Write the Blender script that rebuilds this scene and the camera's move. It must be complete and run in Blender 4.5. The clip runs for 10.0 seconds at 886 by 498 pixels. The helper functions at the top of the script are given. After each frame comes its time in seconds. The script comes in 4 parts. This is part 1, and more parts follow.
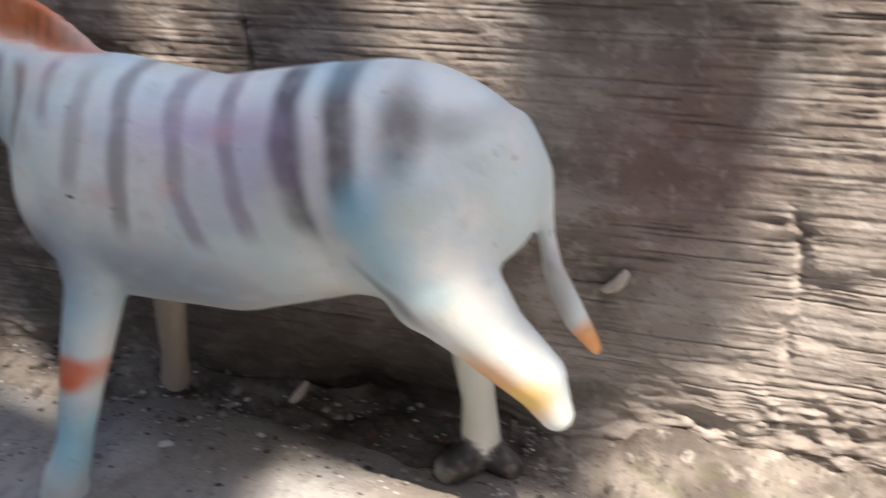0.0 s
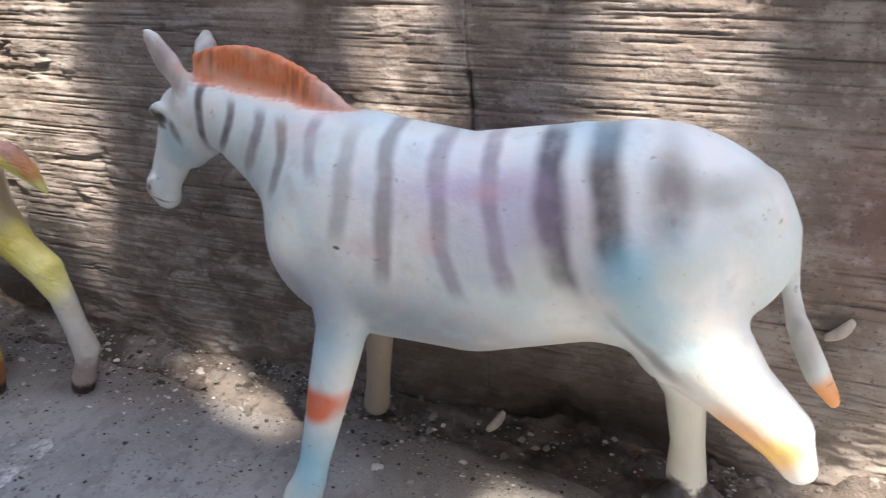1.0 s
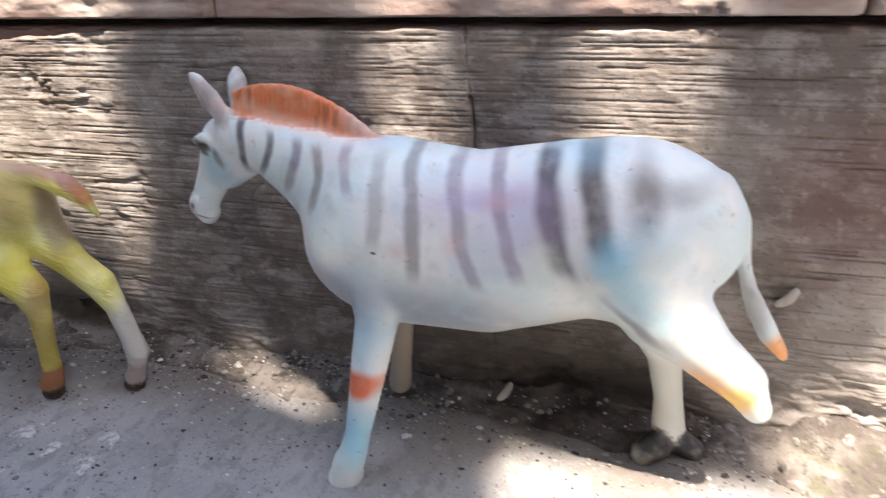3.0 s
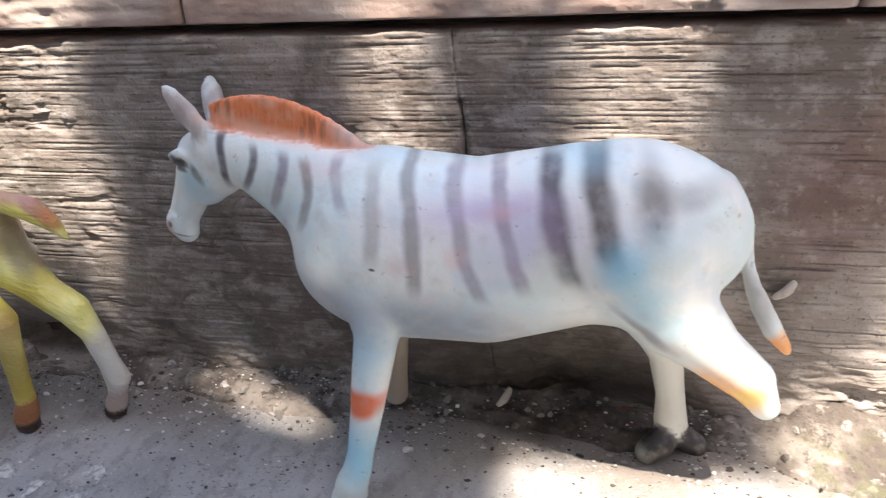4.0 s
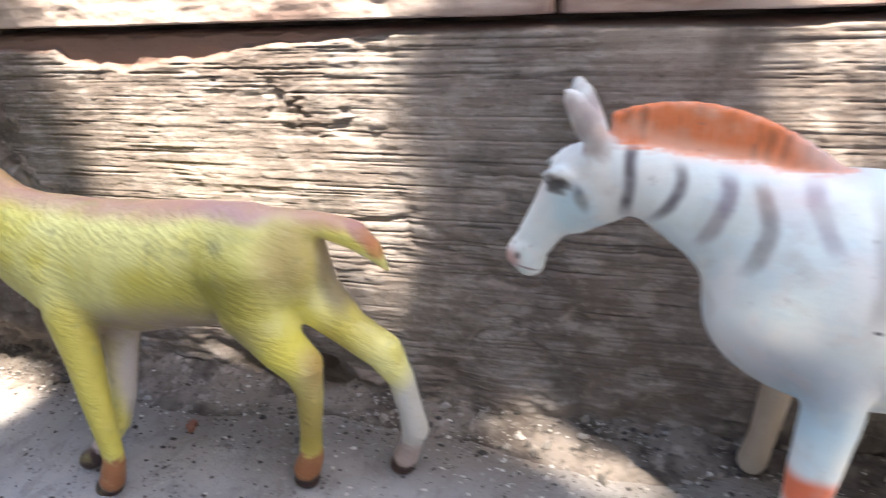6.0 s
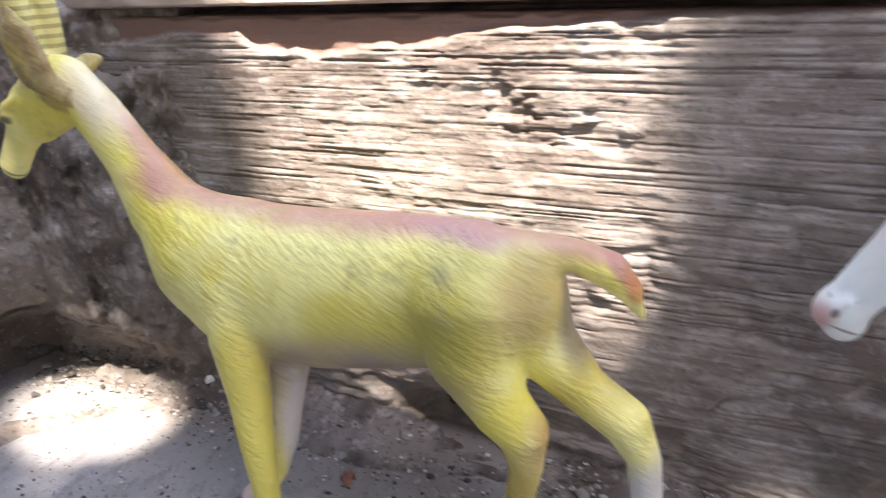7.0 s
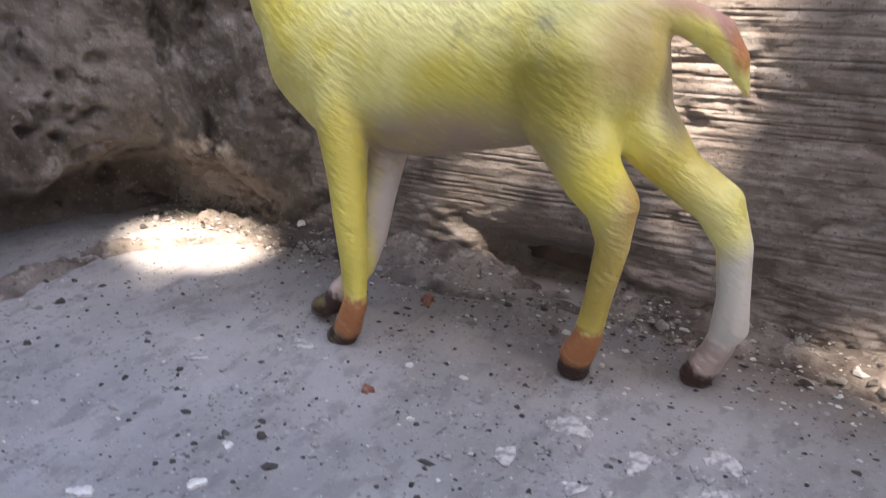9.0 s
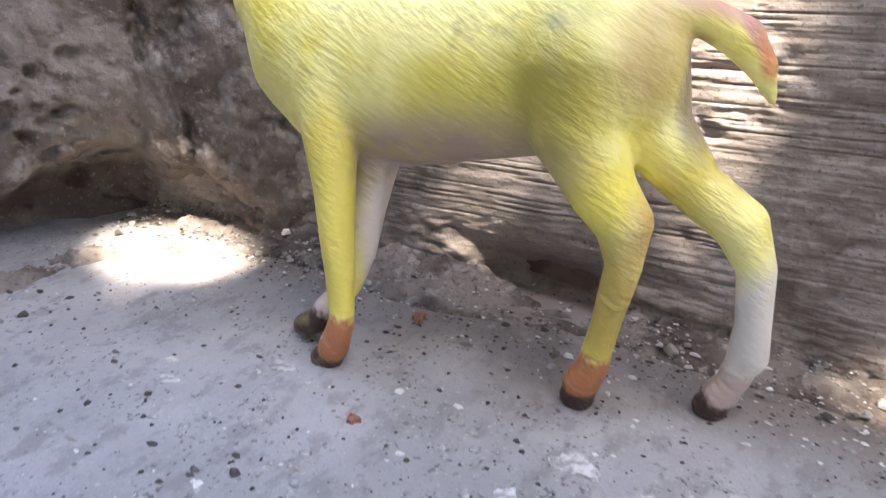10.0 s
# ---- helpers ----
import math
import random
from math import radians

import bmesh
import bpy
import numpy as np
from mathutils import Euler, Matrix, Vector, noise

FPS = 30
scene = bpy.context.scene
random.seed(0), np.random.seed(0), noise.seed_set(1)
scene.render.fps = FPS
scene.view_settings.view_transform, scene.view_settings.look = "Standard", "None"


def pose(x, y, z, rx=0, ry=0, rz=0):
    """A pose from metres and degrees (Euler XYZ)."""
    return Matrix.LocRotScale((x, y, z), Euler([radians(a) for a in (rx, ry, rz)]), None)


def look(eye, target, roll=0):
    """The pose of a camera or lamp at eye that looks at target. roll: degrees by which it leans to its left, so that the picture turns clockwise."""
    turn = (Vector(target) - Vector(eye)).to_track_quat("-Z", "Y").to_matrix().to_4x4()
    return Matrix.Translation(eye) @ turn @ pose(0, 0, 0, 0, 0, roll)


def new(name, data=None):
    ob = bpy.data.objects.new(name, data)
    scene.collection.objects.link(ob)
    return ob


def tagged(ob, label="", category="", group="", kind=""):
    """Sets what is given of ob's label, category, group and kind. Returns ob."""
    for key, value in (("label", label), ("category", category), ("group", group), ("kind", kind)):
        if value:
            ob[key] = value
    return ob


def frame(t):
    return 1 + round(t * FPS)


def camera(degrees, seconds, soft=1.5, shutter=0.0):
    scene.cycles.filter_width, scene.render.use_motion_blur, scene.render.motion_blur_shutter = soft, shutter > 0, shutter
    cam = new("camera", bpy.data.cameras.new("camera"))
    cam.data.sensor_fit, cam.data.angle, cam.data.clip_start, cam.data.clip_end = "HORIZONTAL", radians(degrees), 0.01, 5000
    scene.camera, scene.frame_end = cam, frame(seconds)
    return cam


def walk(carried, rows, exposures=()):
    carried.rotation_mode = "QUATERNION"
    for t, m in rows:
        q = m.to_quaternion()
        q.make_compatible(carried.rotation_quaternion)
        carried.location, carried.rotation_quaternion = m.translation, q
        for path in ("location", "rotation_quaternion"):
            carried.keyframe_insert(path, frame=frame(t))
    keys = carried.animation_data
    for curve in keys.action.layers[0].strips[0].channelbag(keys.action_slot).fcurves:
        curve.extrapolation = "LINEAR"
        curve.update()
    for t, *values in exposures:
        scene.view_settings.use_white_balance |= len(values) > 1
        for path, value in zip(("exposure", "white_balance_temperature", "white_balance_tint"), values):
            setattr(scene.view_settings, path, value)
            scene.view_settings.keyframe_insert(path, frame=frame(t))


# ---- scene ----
cam = camera(68.0, 10.0, soft=1.2, shutter=0.5)
PATH = [
    (0, (0.138, -0.24, 0.186), (-0.26, 1.561, -0.586), 2.1),
    (0.5, (0.1, -0.248, 0.205), (-0.418, 1.512, -0.59), 0.9),
    (1, (0.082, -0.258, 0.206), (-0.518, 1.479, -0.583), 0.3),
    (1.5, (0.074, -0.266, 0.207), (-0.567, 1.46, -0.574), 0.6),
    (2, (0.067, -0.26, 0.202), (-0.599, 1.461, -0.57), 0.8),
    (2.5, (0.062, -0.255, 0.212), (-0.547, 1.483, -0.569), -0.5),
    (3, (0.079, -0.302, 0.231), (-0.449, 1.439, -0.6), -1.9),
    (3.2, (0.085, -0.295, 0.232), (-0.407, 1.441, -0.63), -2.3),
    (4.3, (0.044, -0.292, 0.239), (-0.36, 1.458, -0.643), -3.3),
    (4.5, (0.033, -0.29, 0.238), (-0.384, 1.452, -0.652), -3.6),
    (5, (0.008, -0.284, 0.238), (-0.433, 1.449, -0.657), -3.6),
    (5.5, (-0.032, -0.274, 0.234), (-0.503, 1.462, -0.64), -3.4),
    (6, (-0.098, -0.269, 0.236), (-0.625, 1.448, -0.645), -3.7),
    (6.2, (-0.12, -0.264, 0.23), (-0.66, 1.456, -0.636), -3.2),
    (7.3, (-0.197, -0.231, 0.216), (-1.001, 1.424, -0.57), -2.7),
    (7.5, (-0.209, -0.23, 0.222), (-1.039, 1.415, -0.555), -2.7),
    (8, (-0.218, -0.238, 0.222), (-1.11, 1.384, -0.534), -2.6),
    (8.5, (-0.195, -0.263, 0.187), (-1.141, 1.334, -0.558), -2.2),
    (9, (-0.17, -0.276, 0.142), (-1.108, 1.313, -0.629), -0.3),
    (9.5, (-0.171, -0.273, 0.135), (-1.101, 1.319, -0.642), 0.8),
    (10, (-0.182, -0.259, 0.139), (-1.095, 1.348, -0.624), 0.8),
]
LIGHT = [(0, 1.27, 7250, 13), (0.5, 1.33, 7250, 14), (1, 1.8, 7300, 14), (3, 1.92, 7250, 14), (5, 1.89, 7300, 13), (5.5, 2.03, 7350, 13), (6, 2.43, 7400, 14), (7, 2.5, 7250, 17), (8, 2.53, 7200, 18), (8.5, 2.18, 7200, 18), (9, 2.35, 7750, 18), (9.5, 2.65, 7550, 16), (10, 2.88, 7500, 16)]
walk(cam, [(t, look(eye, target, roll)) for t, eye, target, roll in PATH], LIGHT)

# ---- light: high sun through an added, unseen tree; open sky ----
SUN = Vector((0.28, -0.36, 1.0)).normalized()
world = bpy.data.worlds.new("sky")
scene.world = world
world.use_nodes = True
wn = world.node_tree.nodes
sky = wn.new("ShaderNodeTexSky")
sky.sky_type = "NISHITA"
sky.sun_disc = False
sky.sun_elevation = math.asin(SUN.z)
sky.sun_rotation = math.atan2(SUN.x, SUN.y)
wn["Background"].inputs["Strength"].default_value = 0.17
world.node_tree.links.new(sky.outputs[0], wn["Background"].inputs["Color"])
sun = new("sun", bpy.data.lights.new("sun", "SUN"))
sun.data.energy = 4.5
sun.data.angle = radians(0.8)
sun.data.color = (1.0, 0.95, 0.88)
sun.matrix_world = look(SUN * 5, (0, 0, 0))


# ---- node helpers ----
class Mat:
    """A node material with short ways to mix procedural colour."""

    def __init__(self, name, rough=0.9):
        self.m = bpy.data.materials.new(name)
        self.m.use_nodes = True
        self.t = self.m.node_tree
        self.b = self.t.nodes["Principled BSDF"]
        self.b.inputs["Roughness"].default_value = rough
        self.co = self.t.nodes.new("ShaderNodeTexCoord").outputs["Object"]

    def node(self, kind, **ins):
        n = self.t.nodes.new(kind)
        for k, v in ins.items():
            self.put(n.inputs[k], v)
        return n

    def put(self, socket, v):
        if isinstance(v, bpy.types.NodeSocket):
            self.t.links.new(v, socket)
        else:
            socket.default_value = v

    def noise(self, scale, detail=4.0, stretch=(1, 1, 1), rough=0.55, turn=0.0):
        co = self.node("ShaderNodeMapping", Vector=self.co, Rotation=(0, radians(turn), 0)).outputs[0] if turn else self.co
        m = self.node("ShaderNodeMapping", Vector=co, Scale=stretch)
        n = self.node("ShaderNodeTexNoise", Vector=m.outputs[0], Scale=scale, Detail=detail, Roughness=rough)
        return n.outputs[0]

    def ramp(self, v, lo, hi, a=0.0, b=1.0):
        n = self.t.nodes.new("ShaderNodeMapRange")
        n.interpolation_type = "SMOOTHSTEP"
        for i, x in enumerate((v, lo, hi, a, b)):
            self.put(n.inputs[i], x)
        return n.outputs[0]

    def mix(self, a, b, f, mode="MIX"):
        n = self.t.nodes.new("ShaderNodeMix")
        n.data_type = "RGBA"
        n.blend_type = mode
        self.put(n.inputs["Factor"], f)
        for s, v in ((n.inputs[6], a), (n.inputs[7], b)):
            self.put(s, v if isinstance(v, bpy.types.NodeSocket) else (*v, 1.0))
        return n.outputs[2]

    def mul(self, a, b):
        n = self.t.nodes.new("ShaderNodeMath")
        n.operation = "MULTIPLY"
        self.put(n.inputs[0], a)
        self.put(n.inputs[1], b)
        return n.outputs[0]

    def spot(self, co, x, z, rx, rz, tilt=0.0, soft=0.5, y=0.0, ry=10.0):
        """A soft-edged sprayed spot: an ellipse across the flank, or a ball where ry is given."""
        m = self.t.nodes.new("ShaderNodeMapping")
        m.vector_type = "TEXTURE"
        self.put(m.inputs["Vector"], co)
        m.inputs["Location"].default_value = (x, y, z)
        m.inputs["Rotation"].default_value = (0, radians(tilt), 0)
        m.inputs["Scale"].default_value = (rx, ry, rz)
        n = self.t.nodes.new("ShaderNodeVectorMath")
        n.operation = "LENGTH"
        self.put(n.inputs[0], m.outputs[0])
        return self.ramp(n.outputs["Value"], 1.0 + soft, 1.0 - soft)

    def math(self, op, a, b=0.0):
        n = self.t.nodes.new("ShaderNodeMath")
        n.operation = op
        self.put(n.inputs[0], a)
        self.put(n.inputs[1], b)
        return n.outputs[0]

    def band(self, axes, top, mid, low, w, soft=0.6):
        """A sprayed stripe that bows through three places (x, z) of the flank."""
        x, z = axes
        k2, k1, k0 = (float(v) for v in np.polyfit([p[1] - mid[1] for p in (top, mid, low)], [p[0] for p in (top, mid, low)], 2))
        d = self.math("SUBTRACT", z, mid[1])
        line = self.math("ADD", self.math("MULTIPLY", self.math("ADD", self.math("MULTIPLY", d, k2), k1), d), k0)
        across = self.math("ABSOLUTE", self.math("SUBTRACT", x, line))
        body = self.ramp(across, w * (1 + soft), w * (1 - soft))
        return self.mul(body, self.mul(self.ramp(z, top[1] + 0.004, top[1] - 0.002), self.ramp(z, low[1] - 0.006, low[1] + 0.004)))

    def warped(self, scale, amount):
        n = self.node("ShaderNodeTexNoise", Vector=self.co, Scale=scale, Detail=2.0)
        c = self.node("ShaderNodeVectorMath")
        c.operation = "SUBTRACT"
        self.put(c.inputs[0], n.outputs["Color"])
        c.inputs[1].default_value = (0.5, 0.5, 0.5)
        s = self.node("ShaderNodeVectorMath")
        s.operation = "SCALE"
        self.put(s.inputs[0], c.outputs[0])
        s.inputs["Scale"].default_value = amount
        a = self.node("ShaderNodeVectorMath")
        a.operation = "ADD"
        self.put(a.inputs[0], self.co)
        self.put(a.inputs[1], s.outputs[0])
        return a.outputs[0]

    def attr(self, name):
        n = self.t.nodes.new("ShaderNodeAttribute")
        n.attribute_name = name
        return n.outputs["Fac"]

    def per_object(self):
        return self.t.nodes.new("ShaderNodeObjectInfo").outputs["Random"]

    def per_island(self):
        return self.t.nodes.new("ShaderNodeNewGeometry").outputs["Random Per Island"]

    def done(self, colour, bump=None, depth=0.001, strength=1.0, rough=None):
        self.put(self.b.inputs["Base Color"], colour if isinstance(colour, bpy.types.NodeSocket) else (*colour, 1.0))
        if bump is not None:
            n = self.node("ShaderNodeBump", Strength=strength, Distance=depth, Height=bump)
            self.put(self.b.inputs["Normal"], n.outputs[0])
        if rough is not None:
            self.put(self.b.inputs["Roughness"], rough)
        return self.m


# ---- materials ----
def plaster_material():
    m = Mat("weathered_plaster", 0.95)
    lines = m.noise(1.0, 5, (14, 14, 600))
    blot = m.noise(9.0, 5)
    fine, speck = m.noise(180.0, 5), m.noise(620.0, 3)
    c = m.mix((0.165, 0.135, 0.118), (0.31, 0.272, 0.245), m.ramp(blot, 0.36, 0.62))
    c = m.mix(c, (0.40, 0.37, 0.345), m.mul(m.ramp(m.noise(60.0, 7, (0.7, 1, 1.3), 0.65), 0.47, 0.60), 0.55))
    c = m.mix(c, (0.10, 0.085, 0.075), m.mul(m.ramp(lines, 0.55, 0.64), 0.2))
    c = m.mix(c, (0.085, 0.08, 0.07), m.mul(m.ramp(m.noise(22.0, 6), 0.54, 0.68), 0.6))
    c = m.mix(c, (0.20, 0.105, 0.09), m.mul(m.spot(m.warped(18.0, 0.04), 0.170, 0.125, 0.028, 0.038, 0, 0.6), 0.45))
    c = m.mix(c, (0.42, 0.39, 0.36), m.mul(m.ramp(fine, 0.56, 0.68), 0.35))
    c = m.mix(c, (0.07, 0.06, 0.055), m.mul(m.ramp(speck, 0.60, 0.68), 0.6))
    # deep shade behind the zebra painted onto the wall's foot
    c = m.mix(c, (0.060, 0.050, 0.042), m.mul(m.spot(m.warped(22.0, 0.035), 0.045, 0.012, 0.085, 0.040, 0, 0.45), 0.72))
    # darker brown along the trowel grooves
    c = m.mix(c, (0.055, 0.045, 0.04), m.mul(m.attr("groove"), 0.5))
    c = m.mix(c, (0.235, 0.150, 0.122), m.attr("bare"))
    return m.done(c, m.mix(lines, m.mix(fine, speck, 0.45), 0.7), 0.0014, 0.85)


def core_material():
    m = Mat("old_mortar", 0.95)
    c = m.mix((0.10, 0.075, 0.062), (0.22, 0.17, 0.14), m.ramp(m.noise(40.0, 5), 0.35, 0.65))
    return m.done(c, m.noise(120.0, 4), 0.002, 0.8)


def coping_material():
    m = Mat("pinkish_coping", 0.9)
    c = m.mix((0.27, 0.19, 0.165), (0.44, 0.37, 0.33), m.ramp(m.noise(25.0, 5, (0.5, 1, 2)), 0.38, 0.62))
    c = m.mix(c, (0.13, 0.085, 0.07), m.mul(m.ramp(m.noise(60.0, 5, (0.4, 1, 2)), 0.55, 0.7), 0.7))
    return m.done(c, m.noise(140.0, 5), 0.0015, 0.8)


def render_material():
    m = Mat("rough_cement_render", 0.95)
    c = m.mix((0.115, 0.092, 0.076), (0.25, 0.215, 0.185), m.ramp(m.noise(14.0, 6), 0.36, 0.62))
    c = m.mix(c, (0.37, 0.34, 0.31), m.mul(m.ramp(m.noise(45.0, 6), 0.53, 0.70), 0.7))
    c = m.mix(c, (0.05, 0.038, 0.032), m.mul(m.ramp(m.noise(70.0, 5), 0.60, 0.68), 0.6))
    c = m.mix(c, (0.12, 0.13, 0.095), m.mul(m.ramp(m.noise(7.0, 4), 0.54, 0.66), 0.4))
    c = m.mix(c, (0.40, 0.37, 0.34), m.mul(m.ramp(m.noise(420.0, 3), 0.60, 0.70), 0.45))
    return m.done(c, m.mix(m.noise(110.0, 6), m.noise(420.0, 4), 0.4), 0.003, 1.0)


def concrete_material():
    m = Mat("grey_concrete_floor", 0.85)
    c = m.mix((0.30, 0.299, 0.30), (0.44, 0.437, 0.437), m.ramp(m.noise(10.0, 6), 0.35, 0.65))
    c = m.mix(c, (0.16, 0.155, 0.15), m.mul(m.ramp(m.noise(130.0, 6, (1.0, 0.6, 1.0)), 0.50, 0.64), 0.38))
    c = m.mix(c, (0.40, 0.39, 0.38), m.mul(m.ramp(m.noise(75.0, 5, (1.0, 0.35, 1.0)), 0.57, 0.68), 0.5))
    c = m.mix(c, (0.075, 0.07, 0.066), m.mul(m.ramp(m.noise(420.0, 4), 0.58, 0.67), m.ramp(m.noise(32.0, 4), 0.40, 0.62, 0.1, 0.75)))
    c = m.mix(c, (0.50, 0.49, 0.48), m.mul(m.ramp(m.noise(430.0, 3, (1, 1.3, 1)), 0.62, 0.70), 0.65))
    c = m.mix(c, (0.235, 0.195, 0.165), m.attr("dirt"))
    # the zebra's shade on the floor, put in as a dark patch
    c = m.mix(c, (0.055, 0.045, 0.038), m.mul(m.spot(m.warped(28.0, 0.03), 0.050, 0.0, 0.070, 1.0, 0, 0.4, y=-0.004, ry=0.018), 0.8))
    c = m.mix(c, (0.125, 0.13, 0.075), m.mul(m.attr("moss"), m.ramp(m.noise(70.0, 4), 0.48, 0.64, 0.0, 0.6)))
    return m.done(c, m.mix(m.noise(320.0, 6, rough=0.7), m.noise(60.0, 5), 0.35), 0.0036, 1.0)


def rubble_material():
    m = Mat("rubble_mortar", 0.95)
    c = m.mix((0.095, 0.078, 0.068), (0.25, 0.22, 0.195), m.ramp(m.noise(38.0, 6), 0.36, 0.62))
    c = m.mix(c, (0.40, 0.365, 0.335), m.mul(m.ramp(m.noise(130.0, 5), 0.55, 0.68), 0.65))
    c = m.mix(c, (0.05, 0.042, 0.038), m.mul(m.ramp(m.noise(330.0, 4), 0.56, 0.66), 0.6))
    warped_co = m.warped(30.0, 0.03)
    # dark earth, with the shade under the zebra painted in
    c = m.mix(c, (0.040, 0.030, 0.025), m.mul(m.spot(warped_co, 0.055, 0.0, 0.062, 0.05, 0, 0.35), m.ramp(m.noise(70.0, 5), 0.35, 0.6, 0.95, 0.6)))
    c = m.mix(c, (0.20, 0.085, 0.055), m.mul(m.spot(warped_co, 0.070, 0.0, 0.030, 0.05, 0, 0.5), m.ramp(m.noise(95.0, 4), 0.60, 0.66, 0.0, 0.7)))
    c = m.mix(c, (0.115, 0.12, 0.065), m.mul(m.spot(m.co, 0.205, 0.0, 0.055, 0.03, 0, 0.6, y=-0.04, ry=0.028), m.ramp(m.noise(110.0, 4), 0.48, 0.62, 0.0, 0.6)))
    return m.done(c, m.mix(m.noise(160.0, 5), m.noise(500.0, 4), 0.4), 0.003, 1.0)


def grit_material():
    m = Mat("mixed_grit", 0.9)
    r = m.per_island()
    c = m.mix((0.06, 0.054, 0.05), (0.36, 0.345, 0.33), m.ramp(r, 0.35, 0.62))
    c = m.mix(c, (0.66, 0.65, 0.62), m.ramp(r, 0.84, 0.87))
    return m.done(c)


def plain(name, dark, light, scale=120.0, rough=0.7):
    m = Mat(name, rough)
    return m.done(m.mix(dark, light, m.ramp(m.noise(scale, 4), 0.35, 0.65)), m.noise(scale * 3, 3), 0.0004, 0.5)


def zebra_material():
    m = Mat("sprayed_white_vinyl", 0.42)
    co = m.warped(45.0, 0.006)
    patchy = m.ramp(m.noise(90.0, 4), 0.30, 0.55, 0.82, 1.0)
    grey = (0.115, 0.10, 0.115)
    c = m.mix((0.85, 0.87, 0.83), (0.72, 0.83, 0.82), m.ramp(m.noise(22.0, 3), 0.38, 0.62))
    # belly's underside shading painted in: dirty beige below, grey-blue band above it
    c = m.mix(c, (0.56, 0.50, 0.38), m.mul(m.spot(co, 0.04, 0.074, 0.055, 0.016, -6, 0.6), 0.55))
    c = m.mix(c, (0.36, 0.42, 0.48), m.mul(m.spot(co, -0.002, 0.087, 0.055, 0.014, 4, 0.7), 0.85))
    c = m.mix(c, (0.60, 0.52, 0.68), m.mul(m.spot(co, 0.028, 0.137, 0.04, 0.012, 0, 0.7), 0.5))
    c = m.mix(c, (0.55, 0.72, 0.78), m.mul(m.ramp(m.noise(48.0, 5), 0.50, 0.62), 0.32))
    c = m.mix(c, (0.80, 0.66, 0.62), m.mul(m.ramp(m.noise(66.0, 5, turn=35), 0.56, 0.66), 0.22))
    # stripes of the neck, then of the body
    split = m.node("ShaderNodeSeparateXYZ", Vector=co)
    axes = split.outputs[0], split.outputs[2]
    brown, plum = (0.15, 0.13, 0.125), (0.20, 0.155, 0.215)
    for top, mid, low, w, a, tone in (
            ((-0.0970, 0.161), (-0.0978, 0.151), (-0.0985, 0.139), 0.0021, 0.95, grey), ((-0.0805, 0.1565), (-0.0808, 0.148), (-0.0862, 0.139), 0.0022, 0.9, grey),
            ((-0.0650, 0.154), (-0.0657, 0.146), (-0.0705, 0.134), 0.0026, 0.88, plum), ((-0.0540, 0.152), (-0.0525, 0.143), (-0.0568, 0.128), 0.0025, 0.75, brown),
            ((-0.0397, 0.154), (-0.0380, 0.147), (-0.0350, 0.140), 0.0028, 0.6, plum), ((-0.0225, 0.152), (-0.0208, 0.139), (-0.0215, 0.120), 0.0032, 0.42, brown),
            ((-0.0096, 0.158), (-0.0050, 0.137), (-0.0045, 0.108), 0.0029, 0.64, brown), ((0.0095, 0.153), (0.0144, 0.1305), (0.0225, 0.106), 0.0030, 0.62, plum),
            ((0.0270, 0.154), (0.0330, 0.1305), (0.0392, 0.110), 0.0030, 0.66, plum), ((0.0483, 0.157), (0.0505, 0.136), (0.0570, 0.114), 0.0045, 0.95, grey),
            ((0.0648, 0.160), (0.0663, 0.145), (0.0720, 0.125), 0.0049, 0.97, brown)):
        c = m.mix(c, tone, m.mul(m.mul(m.band(axes, top, mid, low, w), a), patchy))
    for x, z, rx, rz, a in ((0.0855, 0.145, 0.0060, 0.012, 0.85), (0.1000, 0.147, 0.011, 0.004, 0.35), (0.092, 0.138, 0.012, 0.012, 0.22)):
        c = m.mix(c, brown, m.mul(m.mul(m.spot(co, x, z, rx, rz, -6, 0.7), a), patchy))
    for x, z, rx, rz, tilt, a in ((0.026, 0.141, 0.020, 0.004, -6, 0.5), (0.043, 0.131, 0.010, 0.012, 0, 0.35), (0.028, 0.118, 0.014, 0.008, 0, 0.25)):
        c = m.mix(c, (0.52, 0.40, 0.60), m.mul(m.spot(co, x, z, rx, rz, tilt, 0.8), a))
    # blue mist on the flank, legs and cheek
    blue = (0.30, 0.66, 0.80)
    # shade in the thigh's front crease drawn as a dark grey line
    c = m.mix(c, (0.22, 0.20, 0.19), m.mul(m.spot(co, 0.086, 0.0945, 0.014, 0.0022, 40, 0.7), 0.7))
    for x, z, rx, rz, a in ((0.076, 0.122, 0.008, 0.009, 0.7), (0.085, 0.109, 0.008, 0.009, 0.5), (0.095, 0.099, 0.008, 0.006, 0.35), (0.088, 0.128, 0.012, 0.010, 0.3), (-0.118, 0.136, 0.009, 0.010, 0.45),
                            (-0.02, 0.158, 0.012, 0.004, 0.25), (0.06, 0.160, 0.012, 0.006, 0.3), (-0.028, 0.075, 0.012, 0.012, 0.3)):
        c = m.mix(c, blue, m.mul(m.spot(co, x, z, rx, rz, 0, 0.7), a))
    for x, z, rx, rz, a in ((0.03, 0.140, 0.006, 0.003, 0.3), (-0.046, 0.150, 0.012, 0.005, 0.25), (-0.01, 0.118, 0.006, 0.004, 0.3), (0.013, 0.122, 0.005, 0.004, 0.3)):
        c = m.mix(c, (0.78, 0.42, 0.36), m.mul(m.spot(co, x, z, rx, rz, 0, 0.8), a))
